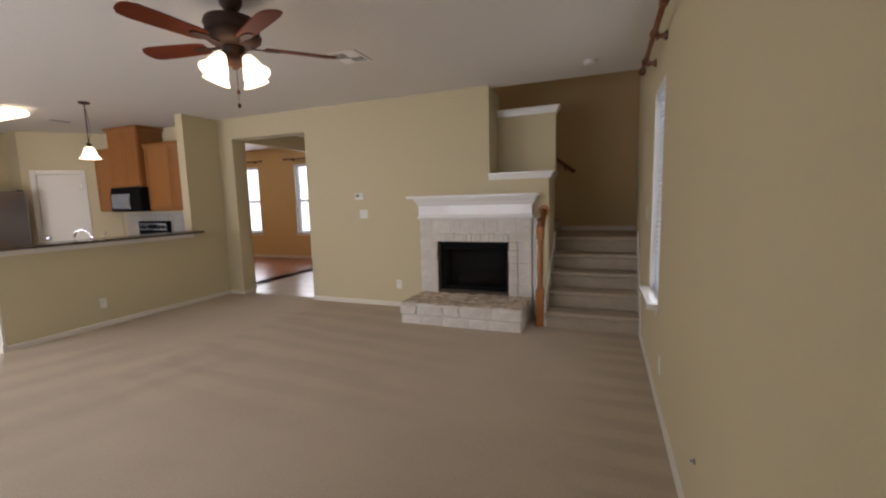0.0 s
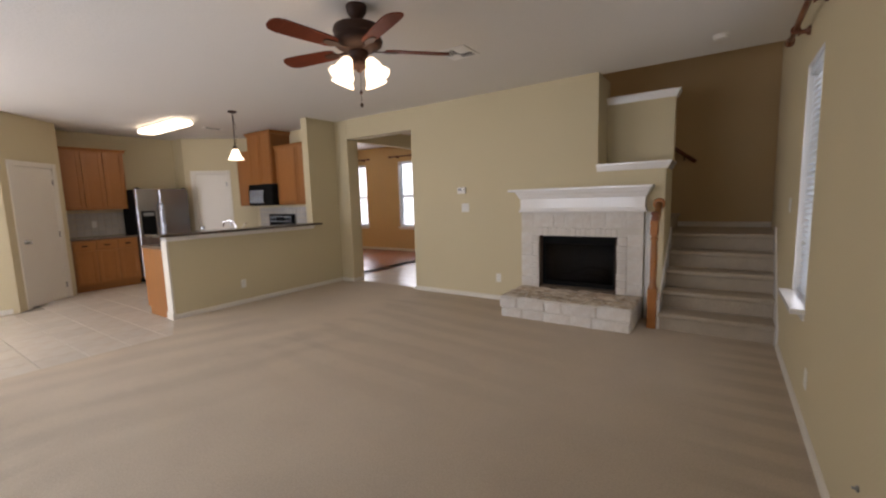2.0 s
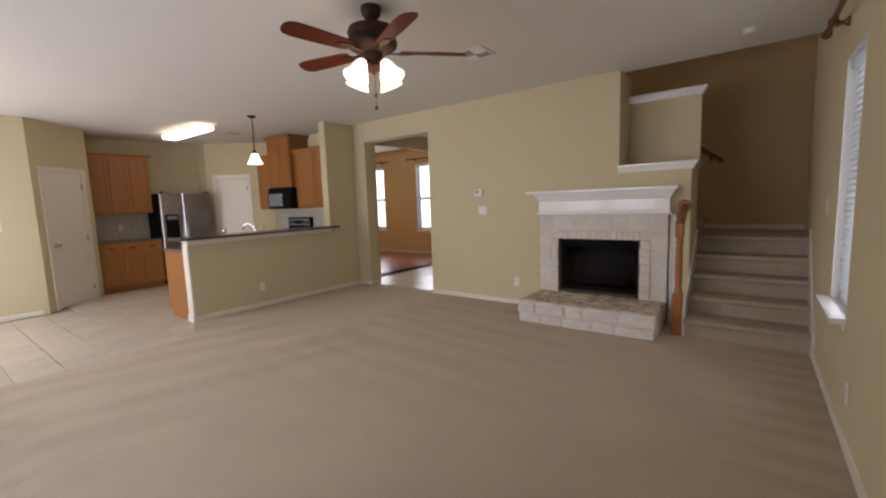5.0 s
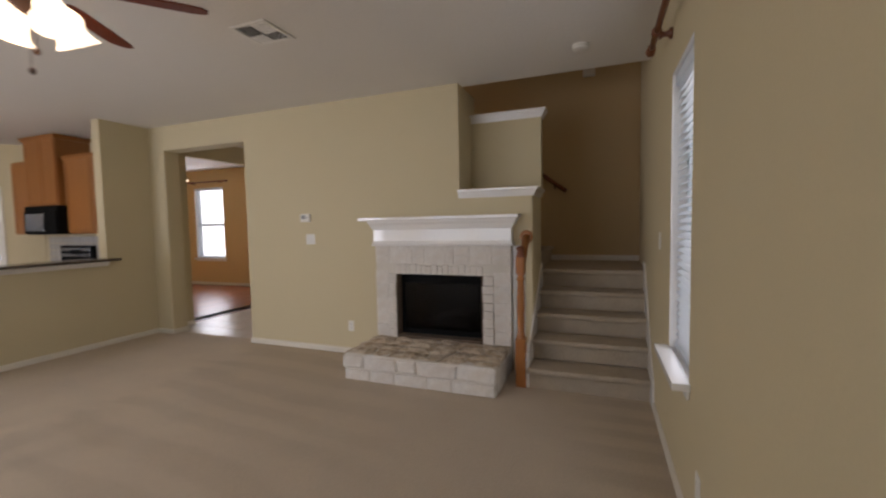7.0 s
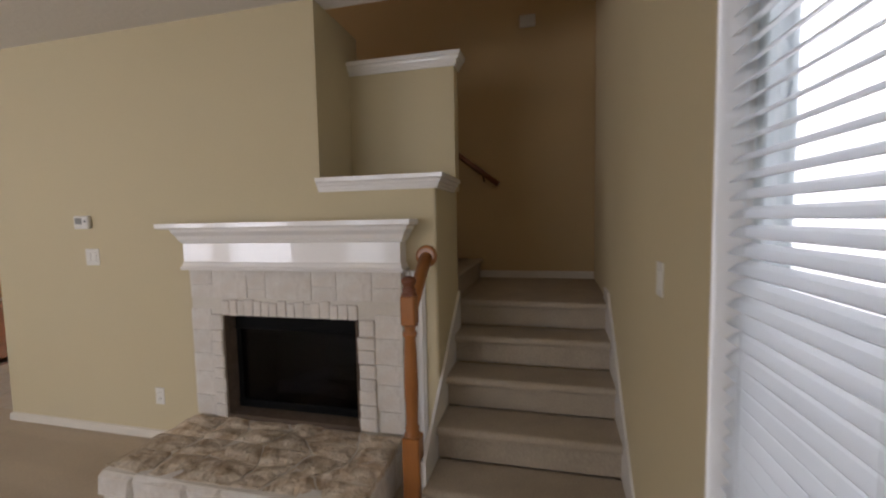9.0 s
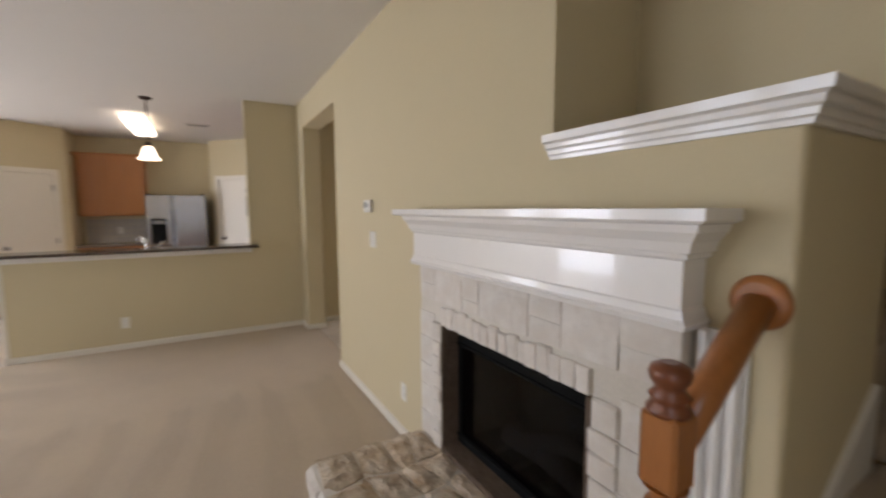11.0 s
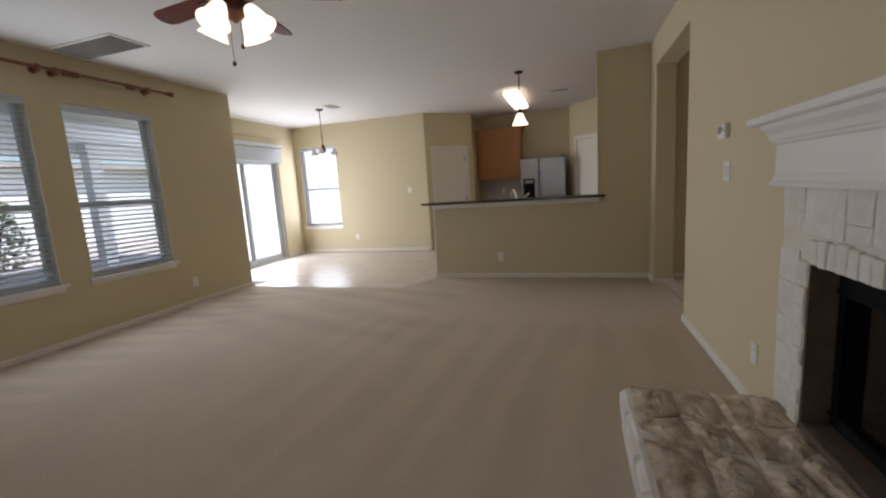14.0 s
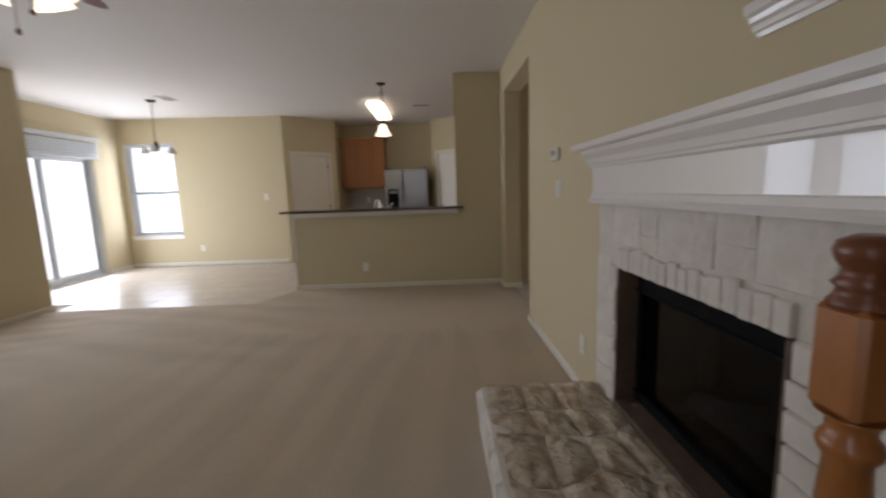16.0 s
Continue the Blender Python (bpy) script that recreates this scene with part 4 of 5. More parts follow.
for dx, dy, zz, r in ((0.028, -0.02, -0.66, 0.0), (-0.012, 0.02, -0.56, 0.0)):
    ch = part("pull_chain", tube(bmesh.new(), [(FX + dx, FY + dy, CEIL - 0.40), (FX + dx, FY + dy, CEIL + zz)], 0.0016, 6), M_BRONZE, fan)
    part("pull_knob", lathe(bmesh.new(), [(0.003, 0), (0.010, -0.008), (0.012, -0.018), (0.008, -0.028), (0.002, -0.032)], FX + dx, FY + dy, CEIL + zz, seg=14), M_BRONZE, ch)


def bulb(name, at, watts, radius, colour=(1.0, 0.78, 0.50)):
    ob = new(name, bpy.data.lights.new(name, "POINT"))
    ob.data.energy, ob.data.shadow_soft_size, ob.data.color = watts, radius, colour
    ob.location = at


bulb("fan_bulb", (FX, FY, CEIL - 0.68), FAN_WATTS, 0.10)

pendant = thing("pendant_lamp", (-5.97, 3.11, CEIL), "small lit pendant with frosted bell shade and bronze chain", "pendant lamp")
part("canopy", lathe(bmesh.new(), [(0.062, 0), (0.062, -0.010), (0.050, -0.022), (0.012, -0.030)], -5.97, 3.11, CEIL), M_BRONZE, pendant)
part("chain", tube(bmesh.new(), [(-5.97, 3.11, CEIL - 0.03), (-5.97, 3.11, 2.24)], 0.006, 8), M_BRONZE, pendant)
part("cord", tube(bmesh.new(), [(-5.97, 3.11, CEIL - 0.03), (-5.955, 3.13, 2.52), (-5.965, 3.14, 2.36), (-5.97, 3.11, 2.25)], 0.003, 6), M_BRONZE, pendant)
part("socket", lathe(bmesh.new(), [(0.012, 2.25), (0.026, 2.24), (0.028, 2.21), (0.030, 2.195)], -5.97, 3.11, 0), M_BRONZE, pendant)
part("lamp_shade", lathe(bmesh.new(), [(0.030, 2.20), (0.045, 2.19), (0.062, 2.15), (0.078, 2.10), (0.100, 2.065), (0.112, 2.05), (0.108, 2.05), (0.074, 2.10), (0.058, 2.15), (0.040, 2.187)], -5.97, 3.11, 0, cap=False), M_SHADE, pendant, "lit frosted glass shade")

tubelight = thing("ceiling_light", (-7.65, 2.885, CEIL), "long lit fluorescent ceiling light with rounded diffuser", "ceiling light")
part("base", boxes((-8.28, -6.97, 2.765, 3.005, 2.715, CEIL - 0.001), bevel=0.006), M_PLASTIC, tubelight)
part("diffuser", box(bmesh.new(), -8.32, -6.93, 2.75, 3.02, 2.640, 2.716, 0.036, 3), M_TUBE, tubelight, "lit white diffuser")


def chandelier(at, drop, arms, lit, label, radius=0.20):
    x, y, z = at
    c = thing("chandelier", (x, y, z), label, "chandelier")
    zb = z - drop
    part("canopy", lathe(bmesh.new(), [(0.065, 0), (0.065, -0.010), (0.050, -0.024), (0.010, -0.032)], x, y, z), M_BRONZE, c)
    part("chain", tube(bmesh.new(), [(x, y, z - 0.03), (x, y, zb + 0.10)], 0.006, 8), M_BRONZE, c)
    part("cord", tube(bmesh.new(), [(x, y, z - 0.03), (x + 0.02, y + 0.01, zb + 0.34), (x + 0.03, y + 0.01, zb + 0.24), (x, y, zb + 0.10)], 0.003, 6), M_BRONZE, c)
    part("stem", lathe(bmesh.new(), [(0.010, 0.11), (0.020, 0.09), (0.028, 0.05), (0.040, 0.02), (0.044, 0.0), (0.030, -0.03), (0.012, -0.05), (0.004, -0.06)], x, y, zb), M_BRONZE, c)
    for k in range(arms):
        a = 2 * math.pi * k / arms + 0.4
        dx, dy = math.cos(a), math.sin(a)
        arm = part("arm", tube(bmesh.new(), [(x + dx * 0.03, y + dy * 0.03, zb), (x + dx * radius * 0.5, y + dy * radius * 0.5, zb - 0.045), (x + dx * radius, y + dy * radius, zb - 0.005), (x + dx * radius, y + dy * radius, zb + 0.02)], 0.008, 8), M_BRONZE, c)
        part("lamp_shade", lathe(bmesh.new(), [(0.018, 0.0), (0.030, 0.006), (0.045, 0.03), (0.056, 0.06), (0.070, 0.085), (0.067, 0.085), (0.052, 0.06), (0.040, 0.03), (0.012, 0.008)] if lit else [(0.018, 0.02), (0.030, 0.012), (0.046, -0.03), (0.058, -0.06), (0.070, -0.075), (0.067, -0.075), (0.054, -0.06), (0.042, -0.03), (0.012, 0.012)], x + dx * radius, y + dy * radius, zb + 0.01, cap=False, seg=20), M_SHADE if lit else M_PLASTIC, arm)
    return c


chandelier((-6.56, -0.38, CEIL), 0.70, 3, False, "small dark bronze chandelier with three pale shades")
chandelier((-8.00, 6.70, 2.86), 0.56, 5, True, "bronze dining chandelier with lit amber glass shades", 0.27)

# ---- vents, detectors, plates ----


def ceiling_vent(at, w, d, slats, label, split=False, slim=0.008, slat_mat=None):
    x, y, z = at
    v = thing("ceiling_vent", (x, y, z), label, "ceiling vent")
    # Black sheet stands in for the unlit duct behind the louvres.
    part("duct_shade", boxes((x - w / 2 + 0.02, x + w / 2 - 0.02, y - d / 2 + 0.02, y + d / 2 - 0.02, z - 0.003, z - 0.001)), M_SOOT, v)
    f = 0.026
    part("frame", boxes((x - w / 2, x + w / 2, y - d / 2, y - d / 2 + f, z - 0.012, z - 0.001), (x - w / 2, x + w / 2, y + d / 2 - f, y + d / 2, z - 0.012, z - 0.001), (x - w / 2, x - w / 2 + f, y - d / 2 + f, y + d / 2 - f, z - 0.012, z - 0.001), (x + w / 2 - f, x + w / 2, y - d / 2 + f, y + d / 2 - f, z - 0.012, z - 0.001), bevel=0.003), M_PLASTIC, v)
    n = slats
    for i in range(n):
        t = y - d / 2 + f + (d - 2 * f) * (i + 0.5) / n
        if split:
            for x0, x1, s in ((x - w / 2 + f, x - 0.006, 40 if i < n / 2 else -40), (x + 0.006, x + w / 2 - f, -40 if i < n / 2 else 40)):
                bm = boxes((x0, x1, -0.006, 0.006, -0.001, 0.001))
                bmesh.ops.transform(bm, matrix=pose(0, t, z - 0.009, s), verts=bm.verts)
                part("slat", bm, M_PLASTIC, v)
        else:
            bm = boxes((x - w / 2 + f, x + w / 2 - f, -slim, slim, -0.001, 0.001))
            bmesh.ops.transform(bm, matrix=pose(0, t, z - 0.010, 40), verts=bm.verts)
            part("slat", bm, slat_mat or M_PLASTIC, v)
    return v


ceiling_vent((-2.13, 3.15, CEIL), 0.30, 0.30, 9, "white square ceiling supply vent with two louvre banks", True)
# Grey slats on these two vents stand for the shade between white louvres.
ceiling_vent((-3.00, -0.34, CEIL), 0.37, 0.80, 30, "large white louvred return air grille in the ceiling", slim=0.0065, slat_mat=M_GREY)
ceiling_vent((-7.48, 3.60, CEIL), 0.16, 0.32, 8, "small white kitchen ceiling vent", slat_mat=M_GREY)
ceiling_vent((-6.46, -0.08, CEIL), 0.30, 0.18, 7, "small white nook ceiling vent")
det = thing("smoke_detector", (-0.10, 4.25, CEIL), "round white smoke detector on the ceiling", "smoke detector")
part("base", lathe(bmesh.new(), [(0.066, 0), (0.066, -0.012)], -0.10, 4.25, CEIL), M_PLASTIC, det)
part("cover", lathe(bmesh.new(), [(0.060, -0.012), (0.060, -0.026), (0.052, -0.036), (0.020, -0.040)], -0.10, 4.25, CEIL), M_PLASTIC, det)
chime = thing("door_chime", (-0.09, 6.40, 3.24), "small white chime box high on the stairwell wall", "door chime")
part("cover", boxes((-0.16, -0.02, 6.36, 6.399, 3.19, 3.29), bevel=0.008), M_PLASTIC, chime)


def wall_plate(m, kind, label, gangs=1):
    """A switch or socket plate; x along the wall, the room at negative y, the plate's middle at the origin."""
    p = thing("light_switch" if kind == "switch" else "power_socket", (0, 0, 0), label, kind, "wall plates")
    half = 0.037 + 0.023 * (gangs - 1)
    part("plate", boxes((-half, half, -0.006, 0.0, -0.058, 0.058), bevel=0.003), M_PLASTIC, p)
    if kind == "switch":
        for g in range(gangs):
            c = 0.046 * (g - (gangs - 1) / 2)
            part("toggle", boxes((c - 0.016, c + 0.016, -0.010, -0.006, -0.032, 0.032), bevel=0.002), M_PLASTIC, p)
    else:
        for z in (-0.022, 0.022):
            s = part("socket", lathe(bmesh.new(), [(0.016, -0.006), (0.016, -0.008), (0.014, -0.009)], 0, 0, z, axis="Y", seg=16), M_PLASTIC, p)
            part("slot", boxes((-0.007, -0.005, -0.0096, -0.009, z - 0.004, z + 0.005), (0.005, 0.007, -0.0096, -0.009, z - 0.004, z + 0.005)), M_GREY, s)
    p.matrix_basis = m
    return p


wall_plate(pose(-3.00, FRONT, 1.26), "switch", "white double rocker light switch on the fireplace wall", 2)
wall_plate(pose(-2.50, FRONT, 0.31), "socket", "white power socket beside the hearth")
wall_plate(pose(-5.57, 2.83, 0.29, 0, 0, 90), "socket", "white power socket on the breakfast bar wall")
wall_plate(pose(-4.04, BACK, 0.29, 0, 0, 180), "socket", "white power socket below the living window")
wall_plate(pose(-8.03, -0.68, 0.33, 0, 0, 90), "socket", "white power socket on the nook wall")
wall_plate(pose(-8.03, 0.61, 1.26, 0, 0, 90), "switch", "white light switch beside the pantry door")
wall_plate(pose(RIGHT, 3.94, 1.26, 0, 0, -90), "switch", "white light switch at the stair foot")
wall_plate(pose(RIGHT, 2.73, 0.30, 0, 0, -90), "socket", "beige power socket low on the side wall")
coax = thing("cable_outlet", (RIGHT, 1.60, 0.34), "small metal cable stub on the side wall", "cable outlet")
part("stub", lathe(bmesh.new(), [(0.012, 0), (0.012, -0.006), (0.005, -0.007), (0.005, -0.018)], RIGHT, 1.60, 0.34, axis="X", seg=12), M_GREY, coax)
thermo = thing("thermostat", (-3.05, FRONT, 1.50), "white digital thermostat with grey display", "thermostat")
part("housing", boxes((-3.115, -2.985, 4.632, 4.659, 1.455, 1.545), bevel=0.006), M_PLASTIC, thermo)
part("display", boxes((-3.098, -3.040, 4.6295, 4.6325, 1.488, 1.530)), M_GREY, thermo)
part("button", boxes((-3.02, -3.0, 4.629, 4.6325, 1.500, 1.515), bevel=0.001), M_GREY, thermo)

# ---- doors ----


def inner_door(name, m, w, h, label, knob_side=-1):
    """A white door leaf in its casing; x along the wall from the opening's left edge, the room at negative y."""
    d = thing(name, (0, 0, 0), label, "door", kind="structure")
    c = 0.06
    part("casing", boxes((-c, 0.012, -0.016, -0.001, 0, h + c), (w - 0.012, w + c, -0.016, -0.001, 0, h + c), (0.012, w - 0.012, -0.016, -0.001, h - 0.012, h + c), bevel=0.004), M_DOOR, d)
    part("jamb", boxes((0, 0.018, -0.001, 0.11, 0, h), (w - 0.018, w, -0.001, 0.11, 0, h), (0.018, w - 0.018, -0.001, 0.11, h - 0.018, h)), M_DOOR, d)
    leaf = part("door_leaf", boxes((0.021, w - 0.021, 0.004, 0.040, 0.02, h - 0.021), bevel=0.002), M_DOOR, d)
    kx = 0.085 if knob_side < 0 else w - 0.085
    part("door_handle", lathe(bmesh.new(), [(0.032, 0.004), (0.032, -0.004), (0.012, -0.010), (0.012, -0.030), (0.026, -0.042), (0.028, -0.055), (0.018, -0.066)], kx, 0, 0.95, axis="Y", seg=18), M_STEEL, leaf, "satin nickel door knob")
    hx = w - 0.022 if knob_side < 0 else 0.022
    for z in (0.22, 1.02, 1.82):
        part("hinge", boxes((hx - 0.012, hx + 0.006, -0.006, 0.004, z - 0.045, z + 0.045), bevel=0.002), M_STEEL, leaf)
    d.matrix_basis = m
    return d


dp = Vector(PANTRY[0]) - Vector(PANTRY[1])
ang = math.degrees(math.atan2(dp.y, dp.x))
inner_door("door_2", Matrix.Translation((PANTRY[1][0], PANTRY[1][1], 0)) @ pose(0, 0, 0, 0, 0, ang) @ pose(0.90, 0, 0, 0, 0, 180), 0.73, 2.04, "closed white pantry door with satin knob", -1)
inner_door("door_3", Matrix.Translation((-9.05, 3.76, 0)) @ pose(0, 0, 0, 0, 0, 45) @ pose(0.17, 0, 0), 0.63, 2.04, "closed white laundry door in slanted wall", -1)

# ---- kitchen ----


def panel_door(x0, x1, z0, z1, parent, pull=None, name="cabinet_door"):
    """A framed cabinet door on the front face y = 0, with a recessed panel."""
    s = 0.055
    d = part(name, boxes((x0, x0 + s, -0.020, -0.001, z0, z1), (x1 - s, x1, -0.020, -0.001, z0, z1), (x0 + s, x1 - s, -0.020, -0.001, z0, z0 + s), (x0 + s, x1 - s, -0.020, -0.001, z1 - s, z1), bevel=0.003), M_OAK, parent)
    part("panel", boxes((x0 + s - 0.002, x1 - s + 0.002, -0.012, -0.002, z0 + s - 0.002, z1 - s + 0.002)), M_OAK, d)
    if pull:
        part("knob", lathe(bmesh.new(), [(0.006, -0.020), (0.006, -0.030), (0.014, -0.036), (0.014, -0.042), (0.006, -0.046)], pull[0], 0, pull[1], axis="Y", seg=12), M_BRONZE, d)
    return d


def cabinet(m, w, depth, z0, z1, doors, label, drawers=False, crown=True):
    """A wall or base unit; x from its left edge, front at y = 0, its back at positive y."""
    c = thing("wall_cabinet" if z0 > 0.5 else "base_cabinet", (0, 0, 0), label, "cabinet", "oak kitchen cabinets")
    toe = 0.10 if z0 < 0.5 else 0.0
    part("body", boxes((0, w, 0.0, depth, z0 + toe, z1)), M_OAK, c)
    if toe:
        part("toe_kick", boxes((0.005, w - 0.005, 0.06, depth, z0, z0 + toe)), M_OAK, c)
    top = z1 - 0.02
    dw = (w - 0.02) / doors
    if drawers:
        for i in range(doors):
            x0, x1 = 0.01 + i * dw + 0.006, 0.01 + (i + 1) * dw - 0.006
            dr = part("drawer_front", boxes((x0, x1, -0.020, -0.001, top - 0.14, top), bevel=0.004), M_OAK, c)
            part("pull", boxes(((x0 + x1) / 2 - 0.04, (x0 + x1) / 2 + 0.04, -0.038, -0.020, top - 0.085, top - 0.060), bevel=0.006), M_BRONZE, dr)
        top -= 0.16
    for i in range(doors):
        x0, x1 = 0.01 + i * dw + 0.006, 0.01 + (i + 1) * dw - 0.006
        panel_door(x0, x1, z0 + toe + 0.02, top, c)
    if crown:
        part("crown", profile_run(bmesh.new(), [(0, z1 - 0.055), (0.022, z1 - 0.055), (0.024, z1 - 0.035), (0.040, z1 - 0.012), (0.050, z1), (0, z1)], [(0, depth), (0, 0), (w, 0), (w, depth)]), M_OAK, c)
    c.matrix_basis = m
    return c


KB = 90
cabinet(pose(-9.10, 1.83, 0, 0, 0, KB), 0.935, 0.33, 1.38, 2.43, 3, "honey oak wall cabinet with framed doors beside the refrigerator")
cabinet(pose(-8.85, 1.83, 0, 0, 0, KB), 0.935, 0.58, 0.0, 0.87, 3, "honey oak base cabinet with drawers beside the refrigerator", drawers=True, crown=False)
cabinet(pose(-7.605, 4.29, 0), 0.735, 0.408, 1.765, 2.72, 2, "tall honey oak cabinet over the microwave")
cabinet(pose(-6.865, 4.37, 0), 1.165, 0.33, 1.37, 2.43, 2, "honey oak wall cabinet beside the microwave")
cabinet(pose(-8.14, 4.37, 0), 0.53, 0.33, 1.37, 2.43, 1, "narrow honey oak wall cabinet beside the laundry door", crown=False)
cabinet(pose(-8.02, 4.11, 0), 0.42, 0.59, 0.0, 0.87, 1, "honey oak base cabinet beside the cooker", drawers=True, crown=False)
cabinet(pose(-6.835, 4.11, 0), 1.135, 0.59, 0.0, 0.87, 2, "honey oak base cabinet under the counter", drawers=True, crown=False)
cabinet(pose(-6.28, 1.91, 0, 0, 0, -90) @ pose(-2.17, 0, 0), 2.17, 0.59, 0.0, 0.87, 4, "honey oak peninsula cabinet behind the breakfast bar", drawers=True, crown=False)
counter = solid("worktop", boxes((-9.428, -8.82, 1.805, 2.768, 0.872, 0.905), bevel=0.004), M_COUNTER, "dark speckled worktop beside the refrigerator", "worktop")
solid("worktop", boxes((-8.02, -7.61, 4.08, 4.698, 0.872, 0.905), bevel=0.004), M_COUNTER, "dark speckled worktop beside the laundry door", "worktop")
solid("worktop", boxes((-6.835, -5.70, 4.085, 4.698, 0.872, 0.905), bevel=0.004), M_COUNTER, "dark speckled worktop beside the cooker", "worktop")
solid("worktop", boxes((-6.31, -5.695, 1.90, 4.055, 0.872, 0.905), bevel=0.004), M_COUNTER, "dark speckled peninsula worktop with sink", "worktop")

splash = thing("backsplash", (-9.43, 2.3, 1.1), "grey-beige tiled kitchen backsplash", "backsplash", kind="structure")
me = to_mesh("tile", boxes((-0.049, 0.049, -0.004, 0.004, -0.049, 0.049), bevel=0.002), M_SPLASH)
for r in range(4):
    for k in range(9):
        piece("tile", me, splash, pose(-9.424, 1.86 + 0.104 * k + 0.05 - 0.005, 0.962 + 0.104 * r, 0, 0, 90))
splash2 = thing("backsplash", (-6.8, 4.70, 1.1), "pale grey tiled backsplash behind the cooker", "backsplash", kind="structure")
for r in range(4):
    for k in range(22):
        piece("tile", me, splash2, pose(-7.96 + 0.104 * k, 4.694, 0.962 + 0.104 * r))
wall_plate(pose(-9.418, 2.32, 1.12, 0, 0, 90), "socket", "white power socket on the kitchen backsplash")

fridge = thing("refrigerator", (-9.08, 3.215, 0), "stainless side-by-side refrigerator with black dispenser", "refrigerator")
part("body", boxes((-9.41, -8.83, 2.775, 3.655, 0.02, 1.725), bevel=0.006), M_BLACK, fridge, "black cabinet body")
for y0, y1, ky in ((2.773, 3.145, 3.115), (3.153, 3.657, 3.185)):
    leaf = part("door", boxes((-8.828, -8.750, y0, y1, 0.09, 1.735), bevel=0.012), M_STEEL, fridge)
    part("handle", tube(bmesh.new(), [(-8.752, ky, 0.55), (-8.705, ky, 0.60), (-8.695, ky, 1.0), (-8.705, ky, 1.42), (-8.752, ky, 1.47)], 0.013, 10), M_STEEL, leaf)
part("dispenser", boxes((-8.758, -8.742, 2.830, 3.055, 0.90, 1.33), bevel=0.006), M_BLACK, fridge, "black water dispenser")
part("dispenser_panel", boxes((-8.744, -8.738, 2.860, 3.030, 1.24, 1.30), bevel=0.002), M_GREY, fridge)
part("toe_grille", boxes((-8.82, -8.78, 2.790, 3.640, 0.0, 0.085), bevel=0.003), M_BLACK, fridge)
for y in (2.820, 3.610):
    part("hinge_cover", boxes((-8.85, -8.77, y - 0.03, y + 0.03, 1.736, 1.758), bevel=0.005), M_BLACK, fridge)

mw = thing("microwave", (-7.225, 4.5, 1.37), "stainless and black microwave under the tall cabinet", "microwave")
part("body", boxes((-7.585, -6.825, 4.245, 4.698, 1.365, 1.760), bevel=0.004), M_BLACK, mw)
part("vent_grille", boxes((-7.59, -6.83, 4.238, 4.246, 1.695, 1.755), bevel=0.002), M_BLACK, mw)
part("door", boxes((-7.590, -7.05, 4.220, 4.245, 1.375, 1.690), bevel=0.005), M_BLACK, mw)
part("window", boxes((-7.555, -7.12, 4.217, 4.221, 1.415, 1.655)), M_STEEL, mw)
part("handle", tube(bmesh.new(), [(-7.075, 4.220, 1.40), (-7.075, 4.192, 1.42), (-7.075, 4.192, 1.64), (-7.075, 4.220, 1.66)], 0.009, 8), M_STEEL, mw)
part("control_panel", boxes((-7.045, -6.832, 4.220, 4.245, 1.375, 1.690), bevel=0.004), M_BLACK, mw)
cooker = thing("cooker", (-7.22, 4.4, 0), "stainless cooker with black control panel", "cooker")
part("body", boxes((-7.600, -6.842, 4.09, 4.688, 0.0, 0.895), bevel=0.004), M_STEEL, cooker)
part("cooktop", boxes((-7.600, -6.842, 4.07, 4.62, 0.895, 0.912), bevel=0.003), M_BLACK, cooker)
bg = part("backguard", boxes((-7.600, -6.842, 4.62, 4.688, 0.912, 1.19), bevel=0.012), M_BLACK, cooker)
part("control_panel", boxes((-7.56, -6.88, 4.613, 4.621, 1.03, 1.16), bevel=0.002), M_STEEL, bg)
for i in (0.10, 0.20, 0.56, 0.66):
    part("knob", lathe(bmesh.new(), [(0.024, -0.007), (0.024, -0.020), (0.020, -0.028)], -7.60 + i, 4.62, 1.09, axis="Y", seg=14), M_BLACK, bg)
part("clock_display", boxes((-7.34, -7.10, 4.610, 4.614, 1.06, 1.13)), M_BLACK, bg)
faucet = thing("faucet", (-6.05, 3.02, 0.905), "chrome gooseneck kitchen faucet behind the bar", "faucet")
part("spout", tube(bmesh.new(), [(-5.98, 3.02, 0.905), (-5.98, 3.02, 1.08), (-6.0, 3.0, 1.14), (-6.06, 2.97, 1.175), (-6.12, 2.93, 1.15), (-6.14, 2.915, 1.08)], 0.012, 10), M_CHROME, faucet)
part("lever", tube(bmesh.new(), [(-5.98, 3.12, 0.905), (-5.98, 3.12, 1.05), (-6.0, 3.20, 1.12)], 0.009, 8), M_CHROME, faucet)

bar = thing("breakfast_bar", (-5.62, 2.95, 1.02), "dark granite bar top on white moulding", "bar counter")
part("bar_top", boxes((-5.80, -5.405, 1.79, 4.15, 1.036, 1.066), bevel=0.006), M_GRANITE, bar)
part("moulding", profile_run(bmesh.new(), [(0, 0.975), (0.010, 0.975), (0.014, 0.990), (0.030, 1.010), (0.045, 1.034), (0, 1.034)], [(-5.690, 1.928), (-5.568, 1.928), (-5.568, 4.088)]), M_WHITE, bar)
structure("trim_bar_end", boxes((-5.70, -5.56, 1.905, 1.93, 0.0, 0.975), (-5.712, -5.548, 1.893, 1.93, 0.0, 0.09), bevel=0.004), M_BASE, "white casing on the end of the bar wall", "trim")
structure("trim_bar_wall_top", boxes((-5.69, -5.57, 1.93, 4.088, 1.021, 1.035)), M_WHITE, "white cap under the bar top", "trim")
